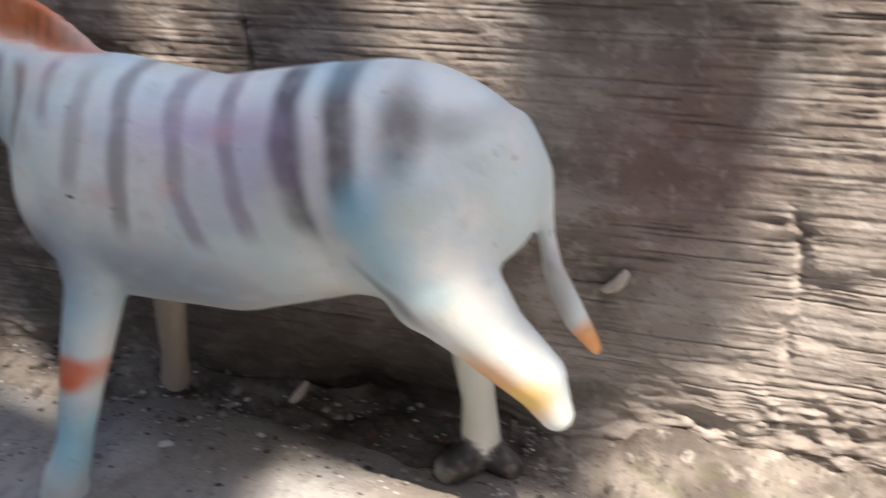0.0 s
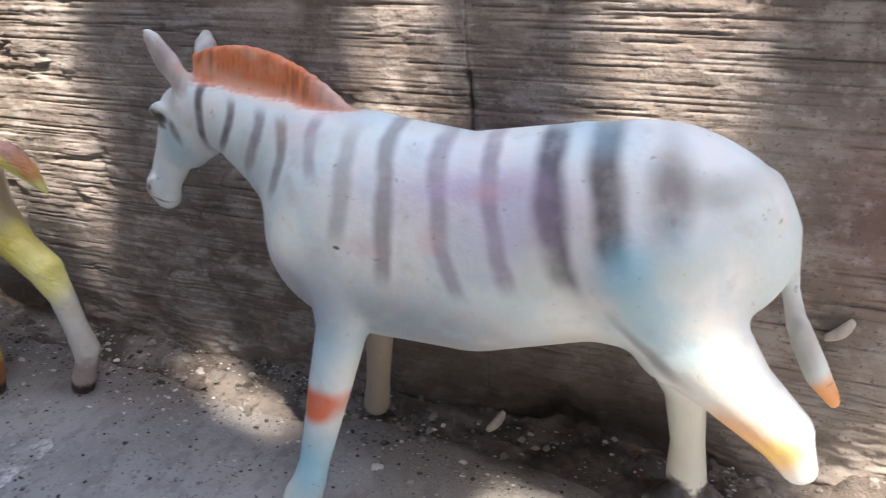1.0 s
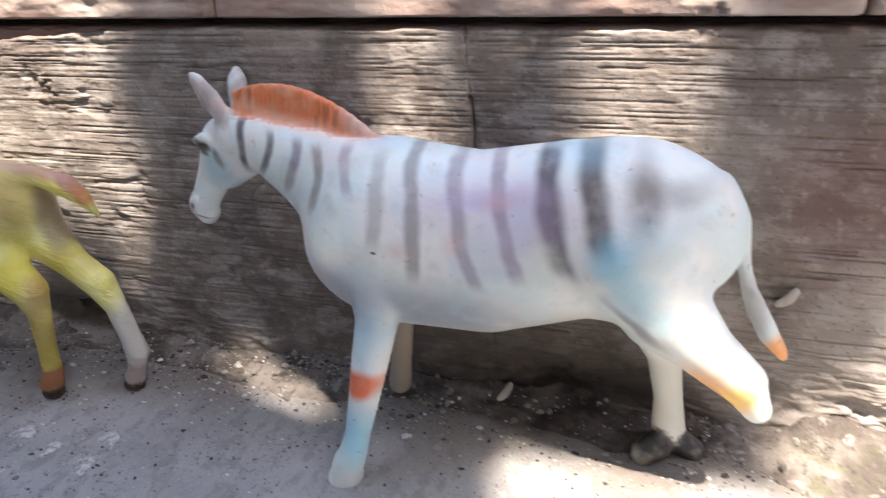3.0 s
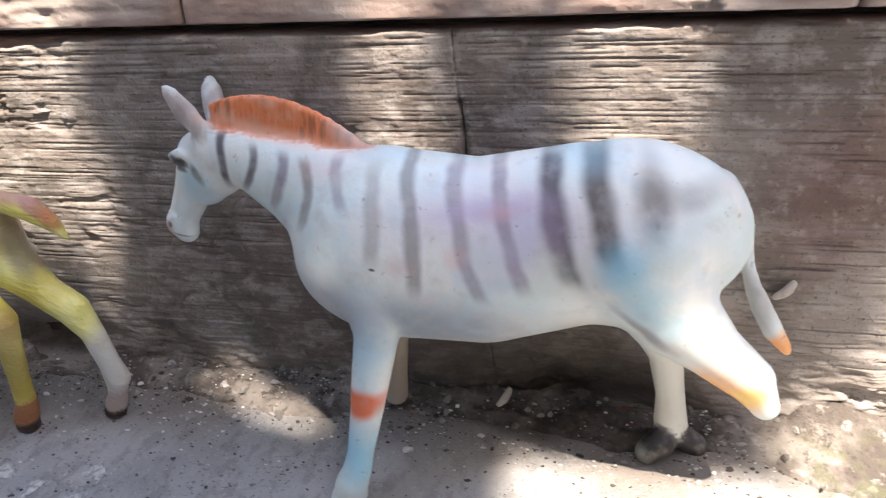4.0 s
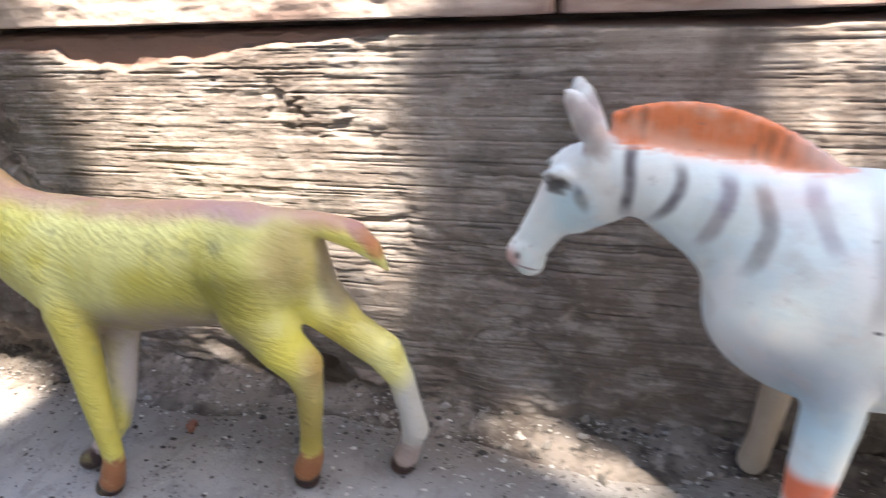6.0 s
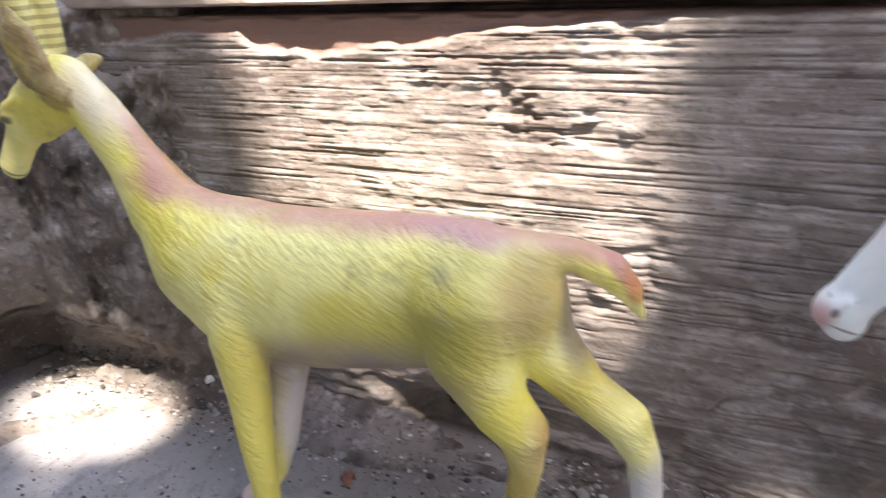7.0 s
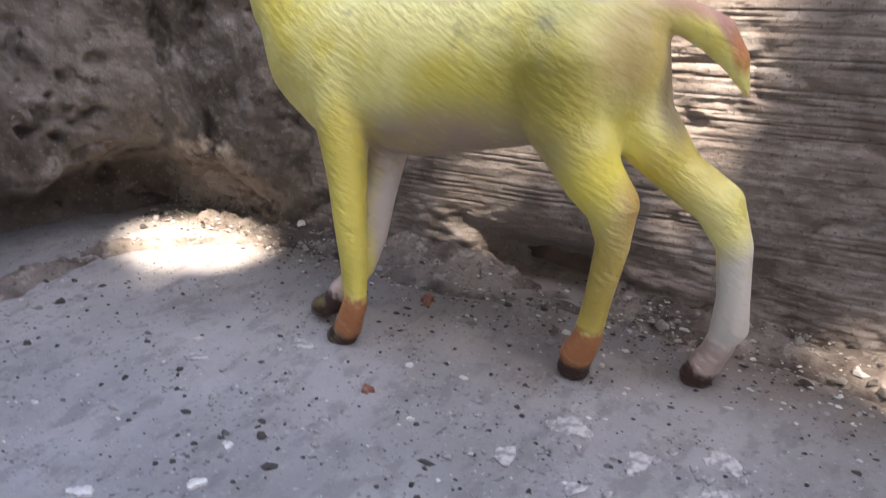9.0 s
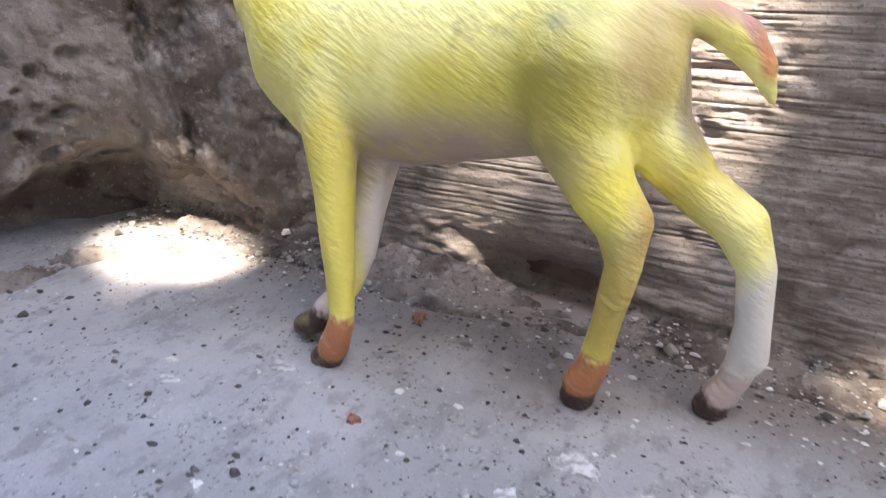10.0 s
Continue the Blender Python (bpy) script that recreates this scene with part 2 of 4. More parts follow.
    c = m.mix(c, blue, m.mul(m.spot(co, -0.034, 0.024, 0.014, 0.014, 0, 0.6, y=-0.038, ry=0.022), 0.8))
    # far fore leg's brown shading put into its colour
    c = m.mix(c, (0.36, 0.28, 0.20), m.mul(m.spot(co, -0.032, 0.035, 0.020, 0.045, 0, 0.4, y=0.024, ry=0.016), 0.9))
    # far hind leg in a creamier tone
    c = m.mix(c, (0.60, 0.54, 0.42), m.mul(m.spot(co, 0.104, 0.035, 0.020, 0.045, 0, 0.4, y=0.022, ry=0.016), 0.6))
    # orange on hock, knee, tail tip; orange mane
    c = m.mix(c, (0.92, 0.42, 0.10), m.mul(m.spot(co, 0.120, 0.066, 0.016, 0.0075, 40, 0.6), 0.85))
    c = m.mix(c, (0.95, 0.62, 0.10), m.mul(m.spot(co, 0.129, 0.064, 0.007, 0.007, 0, 0.6, y=-0.02, ry=0.02), 0.7))
    c = m.mix(c, (0.80, 0.16, 0.05), m.mul(m.spot(co, -0.030, 0.052, 0.0105, 0.0075, 0, 0.35, y=-0.034, ry=0.02), 0.95))
    c = m.mix(c, (0.92, 0.36, 0.08), m.mul(m.spot(co, 0.1465, 0.0735, 0.007, 0.009, -35, 0.4, y=0.003, ry=0.012), 0.9))
    hairs = m.noise(420.0, 3, (1, 1, 0.10))
    c = m.mix(c, (0.74, 0.21, 0.075), m.mul(m.attr("crest"), m.ramp(hairs, 0.3, 0.5, 0.86, 1.0)))
    c = m.mix(c, (0.34, 0.11, 0.05), m.mul(m.attr("crest"), m.mul(m.ramp(hairs, 0.54, 0.64), m.ramp(m.noise(40.0, 3), 0.4, 0.6, 0.2, 0.75))))
    c = m.mix(c, (0.46, 0.36, 0.34), m.mul(m.attr("ear"), m.ramp(m.noise(110.0, 4), 0.35, 0.6, 0.3, 0.75)))
    c = m.mix(c, (0.88, 0.55, 0.42), m.mul(m.spot(co, -0.075, 0.1625, 0.030, 0.003, 9, 0.8), 0.55))
    # bare pale rear end of the mane, grubby ear
    c = m.mix(c, (0.66, 0.50, 0.44), m.mul(m.spot(co, -0.034, 0.163, 0.012, 0.006, 20, 0.7), 0.75))
    c = m.mix(c, (0.34, 0.28, 0.27), m.mul(m.spot(co, -0.1135, 0.170, 0.0035, 0.0090, 28, 0.6), 0.65))
    # nose, mouth and eye
    c = m.mix(c, (0.55, 0.28, 0.25), m.mul(m.spot(co, -0.144, 0.109, 0.004, 0.006, 30, 0.7), 0.8))
    c = m.mix(c, (0.16, 0.11, 0.09), m.mul(m.spot(co, -0.1245, 0.1495, 0.0050, 0.0016, 20, 0.7), 0.7))
    c = m.mix(c, (0.05, 0.04, 0.04), m.mul(m.attr("eye"), 0.9))
    c = m.mix(c, (0.10, 0.14, 0.18), m.mul(m.spot(co, -0.1145, 0.142, 0.0020, 0.0050, -25, 0.6), 0.85))
    c = m.mix(c, (0.05, 0.05, 0.05), m.mul(m.spot(co, -0.0215, 0.1165, 0.0012, 0.0007, 0, 0.5), 0.9))
    c = m.mix(c, (0.10, 0.06, 0.06), m.mul(m.spot(co, -0.1395, 0.1125, 0.0012, 0.0016, 20, 0.5), 0.8))
    c = m.mix(c, (0.25, 0.16, 0.15), m.mul(m.spot(co, -0.1360, 0.1065, 0.0050, 0.0005, 15, 0.6), 0.8))
    # hooves, grubby tail
    c = m.mix(c, (0.035, 0.03, 0.03), m.attr("hoof"))
    c = m.mix(c, (0.35, 0.33, 0.32), m.mul(m.spot(co, 0.1325, 0.094, 0.005, 0.015, -20, 0.6), 0.7))
    c = m.mix(c, (0.50, 0.44, 0.38), m.mul(m.ramp(m.noise(85.0, 6), 0.54, 0.72), 0.28))
    c = m.mix(c, (0.66, 0.72, 0.62), m.mul(m.ramp(m.noise(38.0, 5, turn=20), 0.54, 0.70), 0.35))
    c = m.mix(c, (0.22, 0.20, 0.20), m.mul(m.ramp(m.noise(260.0, 4), 0.66, 0.74), 0.5))
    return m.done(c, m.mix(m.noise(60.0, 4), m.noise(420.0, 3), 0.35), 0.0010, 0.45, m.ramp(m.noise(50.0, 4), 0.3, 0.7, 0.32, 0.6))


def antelope_material():
    m = Mat("sprayed_yellow_vinyl", 0.45)
    co = m.warped(60.0, 0.006)
    c = m.mix((0.80, 0.70, 0.12), (0.88, 0.83, 0.32), m.ramp(m.noise(28.0, 3), 0.35, 0.65))
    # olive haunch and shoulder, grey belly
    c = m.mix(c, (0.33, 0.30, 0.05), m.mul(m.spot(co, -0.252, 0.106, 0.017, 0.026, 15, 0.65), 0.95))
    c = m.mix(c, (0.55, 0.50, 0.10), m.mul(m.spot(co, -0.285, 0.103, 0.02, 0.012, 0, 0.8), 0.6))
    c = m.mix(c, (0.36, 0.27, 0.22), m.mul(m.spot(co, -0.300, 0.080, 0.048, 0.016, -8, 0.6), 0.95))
    c = m.mix(c, (0.16, 0.14, 0.06), m.mul(m.spot(co, -0.252, 0.127, 0.0035, 0.0018, 30, 0.8), 0.6))
    # rosy stripe along the back and nape
    rose = (0.52, 0.25, 0.21)
    for x, z, rx, rz, tilt in ((-0.350, 0.1435, 0.03, 0.0065, 4), (-0.300, 0.1405, 0.04, 0.006, -1), (-0.252, 0.1420, 0.032, 0.0055, 3), (-0.380, 0.162, 0.0055, 0.024, -28),
                               (-0.213, 0.1345, 0.016, 0.0050, 20), (-0.201, 0.1260, 0.009, 0.0030, 48)):
        c = m.mix(c, rose, m.mul(m.spot(co, x, z, rx, rz, tilt, 0.5), 0.85))
    c = m.mix(c, (0.40, 0.27, 0.30), m.mul(m.spot(co, -0.247, 0.138, 0.016, 0.003, 8, 0.7), 0.4))
    c = m.mix(c, (0.72, 0.62, 0.58), m.mul(m.spot(co, -0.398, 0.176, 0.006, 0.016, -35, 0.7), 0.6))
    c = m.mix(c, (0.62, 0.22, 0.08), m.mul(m.spot(co, -0.196, 0.118, 0.0025, 0.008, -25, 0.6), 0.8))
    c = m.mix(c, (0.80, 0.78, 0.72), m.mul(m.spot(co, -0.226, 0.100, 0.012, 0.020, -5, 0.4, y=0.016, ry=0.014), 0.9))
    # ochre shanks, grey-white far shanks
    c = m.mix(c, (0.42, 0.28, 0.20), m.mul(m.spot(co, -0.2255, 0.120, 0.009, 0.016, -8, 0.7), 0.7))
    c = m.mix(c, (0.44, 0.35, 0.08), m.mul(m.spot(co, -0.206, 0.082, 0.012, 0.014, 0, 0.7, y=0.012, ry=0.014), 0.6))
    c = m.mix(c, (0.44, 0.31, 0.07), m.mul(m.spot(co, -0.230, 0.042, 0.012, 0.024, 0, 0.5, y=-0.010, ry=0.016), 0.8))
    c = m.mix(c, (0.42, 0.20, 0.06), m.mul(m.spot(co, -0.219, 0.072, 0.006, 0.016, 0, 0.7, y=-0.012, ry=0.012), 0.7))
    c = m.mix(c, (0.68, 0.66, 0.62), m.mul(m.spot(co, -0.186, 0.030, 0.012, 0.029, 0, 0.25, y=0.01, ry=0.016), 0.95))
    c = m.mix(c, (0.66, 0.60, 0.58), m.mul(m.spot(co, -0.324, 0.040, 0.018, 0.034, 0, 0.3, y=-0.002, ry=0.012), 0.95))
    c = m.mix(c, (0.70, 0.60, 0.12), m.mul(m.spot(co, -0.331, 0.060, 0.014, 0.045, 0, 0.2, y=-0.030, ry=0.0165), 0.95))
    c = m.mix(c, (0.27, 0.21, 0.13), m.mul(m.spot(co, -0.2150, 0.105, 0.0055, 0.022, -8, 0.35, y=0.012, ry=0.014), 0.85))
    c = m.mix(c, (0.55, 0.46, 0.08), m.mul(m.ramp(m.noise(34.0, 5), 0.50, 0.64), 0.3))
    c = m.mix(c, (0.68, 0.54, 0.53), m.mul(m.spot(co, -0.343, 0.0125, 0.011, 0.009, 0, 0.3, y=-0.020, ry=0.009), 0.95))
    c = m.mix(c, (0.50, 0.40, 0.36), m.attr("pastern"))
    c = m.mix(c, (0.42, 0.17, 0.07), m.attr("hoof"))
    c = m.mix(c, (0.06, 0.03, 0.025), m.attr("sole"))
    c = m.mix(c, (0.05, 0.035, 0.03), m.mul(m.spot(co, -0.3335, 0.0060, 0.0030, 0.0045, 0, 0.4, y=-0.034, ry=0.008), 0.9))
    c = m.mix(c, (0.82, 0.78, 0.74), m.mul(m.spot(co, -0.3325, 0.0105, 0.0032, 0.0011, -12, 0.4, y=-0.035, ry=0.008), 0.95))
    # ears, horns, eye, red brow
    c = m.mix(c, (0.28, 0.19, 0.075), m.mul(m.attr("ear"), m.ramp(m.noise(140.0, 3), 0.3, 0.6, 0.65, 1.0)))
    rings = m.node("ShaderNodeTexWave", Vector=m.co, Scale=88.0, Distortion=0.6, Detail=1.0)
    rings.bands_direction = "Z"
    c = m.mix(c, (0.66, 0.58, 0.22), m.attr("horn"))
    c = m.mix(c, (0.30, 0.25, 0.08), m.mul(m.attr("horn"), m.ramp(rings.outputs["Fac"], 0.55, 0.25, 0.0, 0.8)))
    c = m.mix(c, (0.72, 0.12, 0.07), m.mul(m.spot(co, -0.4480, 0.1690, 0.0034, 0.0036, 0, 0.5), 0.95))
    c = m.mix(c, (0.06, 0.06, 0.05), m.mul(m.spot(co, -0.4430, 0.1660, 0.0020, 0.0018, 0, 0.5), 0.9))
    c = m.mix(c, (0.20, 0.14, 0.05), m.mul(m.spot(co, -0.4560, 0.1405, 0.0060, 0.0005, 25, 0.6), 0.8))
    c = m.mix(c, (0.24, 0.12, 0.06), m.mul(m.spot(co, -0.4635, 0.1460, 0.0012, 0.0015, 20, 0.6), 0.8))
    c = m.mix(c, (0.40, 0.38, 0.16), m.mul(m.ramp(m.noise(90.0, 5), 0.57, 0.74), 0.45))
    hair = m.noise(1.0, 3, (120, 260, 520), turn=-30)
    c = m.mix(c, (0.42, 0.36, 0.07), m.mul(m.ramp(hair, 0.56, 0.70), 0.12))
    c = m.mix(c, (0.93, 0.90, 0.55), m.mul(m.ramp(hair, 0.44, 0.34), 0.08))
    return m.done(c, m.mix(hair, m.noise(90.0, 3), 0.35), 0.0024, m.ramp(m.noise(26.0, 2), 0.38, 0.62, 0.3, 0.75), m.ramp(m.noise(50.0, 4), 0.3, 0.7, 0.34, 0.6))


PLASTER, CORE, COPING, RENDER = plaster_material(), core_material(), coping_material(), render_material()
CONCRETE, RUBBLE, GRIT = concrete_material(), rubble_material(), grit_material()


# ---- mesh helpers ----
TABLES = {}


def lattice_noise(x, y, seed):
    """Smooth value noise in -1..1 on arrays of plan coordinates."""
    if seed not in TABLES:
        TABLES[seed] = np.random.RandomState(seed).rand(256, 256) * 2 - 1
    table = TABLES[seed]
    xi, yi = np.floor(x).astype(int), np.floor(y).astype(int)
    u, v = x - xi, y - yi
    u, v = u * u * (3 - 2 * u), v * v * (3 - 2 * v)
    a, b = table[xi % 256, yi % 256], table[(xi + 1) % 256, yi % 256]
    c, d = table[xi % 256, (yi + 1) % 256], table[(xi + 1) % 256, (yi + 1) % 256]
    return (a * (1 - u) + b * u) * (1 - v) + (c * (1 - u) + d * u) * v


def fractal(x, y, seed, octaves=4, gain=0.5):
    out, amp = 0, 1.0
    for k in range(octaves):
        out = out + amp * lattice_noise(x * 2 ** k + 17 * k, y * 2 ** k + 31 * k, seed + k)
        amp *= gain
    return out


def smooth(lo, hi, v):
    t = np.clip((v - lo) / (hi - lo), 0, 1)
    return t * t * (3 - 2 * t)


def mesh_of(name, verts, faces, material, fine=True, attrs=None):
    me = bpy.data.meshes.new(name)
    verts, faces = np.asarray(verts, dtype=np.float32), np.asarray(faces, dtype=np.int32)
    k = faces.shape[1]
    me.vertices.add(len(verts))
    me.vertices.foreach_set("co", verts.ravel())
    me.loops.add(faces.size)
    me.loops.foreach_set("vertex_index", faces.ravel())
    me.polygons.add(len(faces))
    me.polygons.foreach_set("loop_start", np.arange(len(faces), dtype=np.int32) * k)
    me.update(calc_edges=True)
    me.polygons.foreach_set("use_smooth", np.full(len(faces), fine))
    for key, values in (attrs or {}).items():
        a = me.attributes.new(key, "FLOAT", "POINT")
        a.data.foreach_set("value", np.asarray(values, dtype=np.float32).ravel())
    me.materials.append(material)
    me.validate()
    return me


def grid_faces(n, m):
    """Quads of an n x m grid whose vertices run m fastest."""
    i, j = np.meshgrid(np.arange(n - 1), np.arange(m - 1), indexing="ij")
    a = (i * m + j).ravel()
    return np.stack([a, a + m, a + m + 1, a + 1], 1)


def under(parent, name, me, label=""):
    ob = new(name, me)
    ob.parent = parent
    return tagged(ob, label=label)


# ---- setting: ground ----
def spread(lo, hi, step, far):
    core = np.arange(lo, hi + step / 2, step)
    out = np.geomspace(0.02, far, 22)
    return np.concatenate([lo - out[::-1], core, hi + out])


def ground_height(x, y):
    near = smooth(-0.9, -0.6, y) * smooth(-1.2, -0.8, x) * (1 - smooth(0.6, 1.0, x)) * (1 - smooth(0.1, 0.3, y))
    h = 0.0011 * fractal(x * 30, y * 30, 3, 4) + 0.0006 * fractal(x * 150, y * 150, 9, 2)
    h = h - 0.003 * smooth(-0.02, 0.12, x) + 0.0015 * fractal(x * 7, y * 7, 5, 2)
    return h * near - 0.002


def build_ground():
    xs, ys = spread(-0.62, 0.42, 0.0032, 300.0), spread(-0.46, 0.02, 0.0032, 300.0)
    X, Y = np.meshgrid(xs, ys, indexing="ij")
    Z = ground_height(X, Y)
    dirt = smooth(-0.075, -0.02, Y + 0.02 * fractal(X * 20, Y * 20, 21, 3)) * 0.8
    moss = smooth(0.12, 0.2, X) * smooth(-0.1, -0.04, Y) * (Y < 0.02) * 0.8
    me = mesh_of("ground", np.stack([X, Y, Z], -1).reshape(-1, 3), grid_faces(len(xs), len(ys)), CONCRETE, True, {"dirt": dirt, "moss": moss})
    return tagged(new("ground", me), "rough grey concrete floor with dirt and flakes", "floor", kind="structure")


# ---- setting: block wall with a ribbed cement face ----
def face_relief(X, Z):
    wander = 1.6 * lattice_noise(X * 12, Z * 30, 4) + 0.5 * lattice_noise(X * 60, Z * 120, 6)
    ribs = lattice_noise(X * 9 + 0.4 * wander, Z * 420, 41) + 0.6 * lattice_noise(X * 22, Z * 640, 42)
    rough = fractal(X * 60, Z * 60, 47, 5, 0.6)
    pits = smooth(0.66, 0.98, fractal(X * 34, Z * 46, 53, 3))
    cracks = smooth(0.10, 0.0, np.abs(fractal(X * 13, Z * 15, 59, 4))) * smooth(0.35, 0.7, fractal(X * 6, Z * 7, 61, 2))
    scar = np.exp(-((X + 0.240) / 0.030) ** 2 - ((Z - 0.163 + 0.25 * (X + 0.240)) / 0.010) ** 2) + np.exp(-((X + 0.288) / 0.012) ** 2 - ((Z - 0.180) / 0.006) ** 2)
    chips = smooth(0.15, 0.45, fractal(X * 60, Z * 90, 63, 4, 0.6)) * np.clip(scar * 1.6, 0, 1)
    fault = 0.2105 + 0.36 * (0.105 - Z) + 0.007 * fractal(Z * 45, Z * 0, 64, 4, 0.6)
    chips = chips + 1.6 * smooth(0.0030, 0.0008, np.abs(X - fault)) * smooth(0.050, 0.060, Z) * smooth(0.118, 0.104, Z)
    chips = chips + 1.2 * smooth(0.0, 0.004, X - fault) * smooth(0.022, 0.010, X - fault) * smooth(0.060, 0.064, Z) * smooth(0.092, 0.084, Z + 0.004 * fractal(X * 90, Z * 90, 66, 3))
    flake = smooth(0.10, 0.30, fractal(X * 34, Z * 60, 68, 4, 0.6)) * smooth(0.11, 0.17, X) * smooth(0.075, 0.03, Z)
    hollow = np.exp(-((X - 0.062) / 0.045) ** 4 - ((Z - 0.004) / 0.018) ** 2)
    hole = np.exp(-((X + 0.277) / 0.032) ** 4 - ((Z - 0.008) / 0.013) ** 2)
    low = smooth(0.062, 0.015, Z) * (0.7 * fractal(X * 28, Z * 40, 65, 4) + 0.5 * fractal(X * 90, Z * 130, 70, 3, 0.6))
    return 0.00030 * ribs - 0.0011 * grooves(X, Z) + 0.00055 * rough + 0.0003 * smooth(0.0, 0.12, fractal(X * 70, Z * 130, 69, 4, 0.6)) - 0.0018 * pits - 0.0018 * cracks - 0.0017 * chips + 0.0016 * flake - 0.024 * hole - 0.014 * hollow + 0.003 * low


def grooves(X, Z):
    """Thin level trowel lines 2 to 4 mm apart, each broken off here and there."""
    rng = random.Random(77)
    total, z, k = np.zeros_like(X), -0.012, 0
    while z < 0.205:
        k += 1
        z += rng.uniform(0.0008, 0.0028)
        w = rng.uniform(0.00022, 0.00050)
        x = X[:, :1]
        level = z + 0.00022 * lattice_noise(x * 30, x * 0 + k * 3.7, 161) + 0.0008 * lattice_noise(x * 5, x * 0 + k * 0.31, 163)
        there = smooth(0.0, 0.25, lattice_noise(x * rng.uniform(18, 75), x * 0 + k * 5.3, 165) + 0.25 * lattice_noise(x * 9, x * 0 + k * 2.1, 167)) * rng.uniform(0.3, 1.0)
        total = np.maximum(total, there * np.exp(-((Z - level) / w) ** 2))
    return total * smooth(-0.8, -0.1, fractal(X * 11, Z * 16, 46, 2)) * (0.35 + 0.65 * smooth(0.015, 0.055, Z))


def ragged_top(X):
    """How far the cement face falls short of the joint: 13 mm at the old end, nothing past the zebra's head."""
    return 0.2 - (0.0125 * smooth(-0.17, -0.34, X) + 0.002) * (1 + 0.40 * fractal(X * 26, X * 0 + 3.3, 67, 5, 0.6))


def block(parent, x0, x1, z0, z1, material, relief, lip, label="", dip=False, coarse=1.0):
    """A block face with worn edges, 30 mm deep."""
    xs, zs = np.linspace(x0, x1, int((x1 - x0) / 0.0017 / coarse) + 2), np.linspace(z0, z1, int((z1 - z0) / 0.00045 / coarse) + 2)
    X, Z = np.meshgrid(xs, zs, indexing="ij")
    Z = z0 + (Z - z0) * (1 - 0.55 * smooth(-0.36, -0.43, X)) if dip else Z
    bare = smooth(-0.0015, 0.0015, Z - ragged_top(X)) if relief else np.zeros_like(X)
    shut = np.clip(smooth(0.135, 0.105, Z) + smooth(-0.15, 0.15, lattice_noise(Z * 85, Z * 0 + 1.7, 72)), 0, 1) if relief else 0.0
    edge = np.minimum(np.minimum(X - x0, x1 - X) + 0.01 * shut, np.minimum(Z - z0 + 0.01, z1 - Z))
    edge = edge + 0.0014 * fractal(X * 110, Z * 60, 71, 3)
    out = face_relief(X, Z) * (1 - bare) if relief else 0.0012 * fractal(X * 45, Z * 70, 73, 4) + 0.0004 * lattice_noise(X * 30, Z * 300, 75)
    out = out - 0.0032 * bare + 0.0008 * bare * fractal(X * 80, Z * 80, 77, 3) - (0.0022 if relief else 0.004) * smooth(0.0014 if relief else 0.002, -0.0005, edge)
    if not relief:
        nick = smooth(0.0, 0.35, fractal(X * 36, X * 0 + 2.7, 79, 4, 0.6)) * smooth(0.04, 0.08, X)
        out = out - 0.007 * smooth(0.0012, -0.0004, Z - z0 - 0.0052 * nick)
    Y = -out + lip
    grooved = grooves(X, Z) * (1 - bare) if relief else bare
    X = X - 0.0010 * shut * np.exp(-(X - x0) / 0.008) if relief and abs(x0) < 0.01 else X
    X = X + 0.09 * (0.2 - Z) * np.exp(-((X - 0.001) / 0.05) ** 2) if relief else X
    back = np.stack([X, np.full_like(X, 0.03), Z], -1)
    front = np.stack([X, Y, Z], -1)
    n, m = X.shape
    V = front.reshape(-1, 3).tolist()
    F = grid_faces(n, m)
    ring = [i * m for i in range(n)] + [(n - 1) * m + j for j in range(1, m)] + [i * m + m - 1 for i in range(n - 2, -1, -1)] + [j for j in range(m - 2, 0, -1)]
    start = len(V)
    flat = back.reshape(-1, 3)
    V += [flat[i].tolist() for i in ring]
    k = len(ring)
    sides = [(ring[i], start + i, start + (i + 1) % k, ring[(i + 1) % k]) for i in range(k)]
    attrs = {"bare": np.concatenate([bare.ravel(), np.zeros(k)]), "groove": np.concatenate([grooved.ravel(), np.zeros(k)])}
    me = mesh_of("block", V, np.concatenate([F, np.array(sides)]), material, True, attrs)
    return under(parent, "block", me, label)


def build_wall():
    core = bmesh.new()
    bmesh.ops.create_cube(core, size=1, matrix=Matrix.Translation((1.05, 0.076, 0.100)) @ Matrix.Diagonal((3.2, 0.108, 0.208, 1)))
    bmesh.ops.bevel(core, geom=core.edges[:], offset=0.004, segments=2, affect="EDGES")
    me = bpy.data.meshes.new("wall_north")
    core.to_mesh(me)
    me.materials.append(CORE)
    wall = tagged(new("wall_north", me), "low block wall with a ribbed, flaking cement face", "wall", kind="structure")
    for x0, x1 in ((-0.56, 0.0), (0.0006, 0.37), (0.372, 0.74), (0.742, 1.12), (1.122, 1.50), (1.502, 1.88), (1.882, 2.26), (2.262, 2.64)):
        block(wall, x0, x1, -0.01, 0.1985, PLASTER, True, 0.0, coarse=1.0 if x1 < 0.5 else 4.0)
    for x0, x1, top in ((-0.47, -0.130, 0.226), (-0.1275, 0.16, 0.228), (0.1625, 0.45, 0.227), (0.4525, 0.84, 0.227), (0.8425, 1.23, 0.226), (1.2325, 1.62, 0.227), (1.6225, 2.01, 0.228), (2.0125, 2.4, 0.227)):
        block(wall, x0, x1, 0.2025, top, COPING, False, -0.0025, "pinkish coping stone", dip=x0 < -0.4, coarse=1.0 if x1 < 0.5 else 3.0)
    return wall


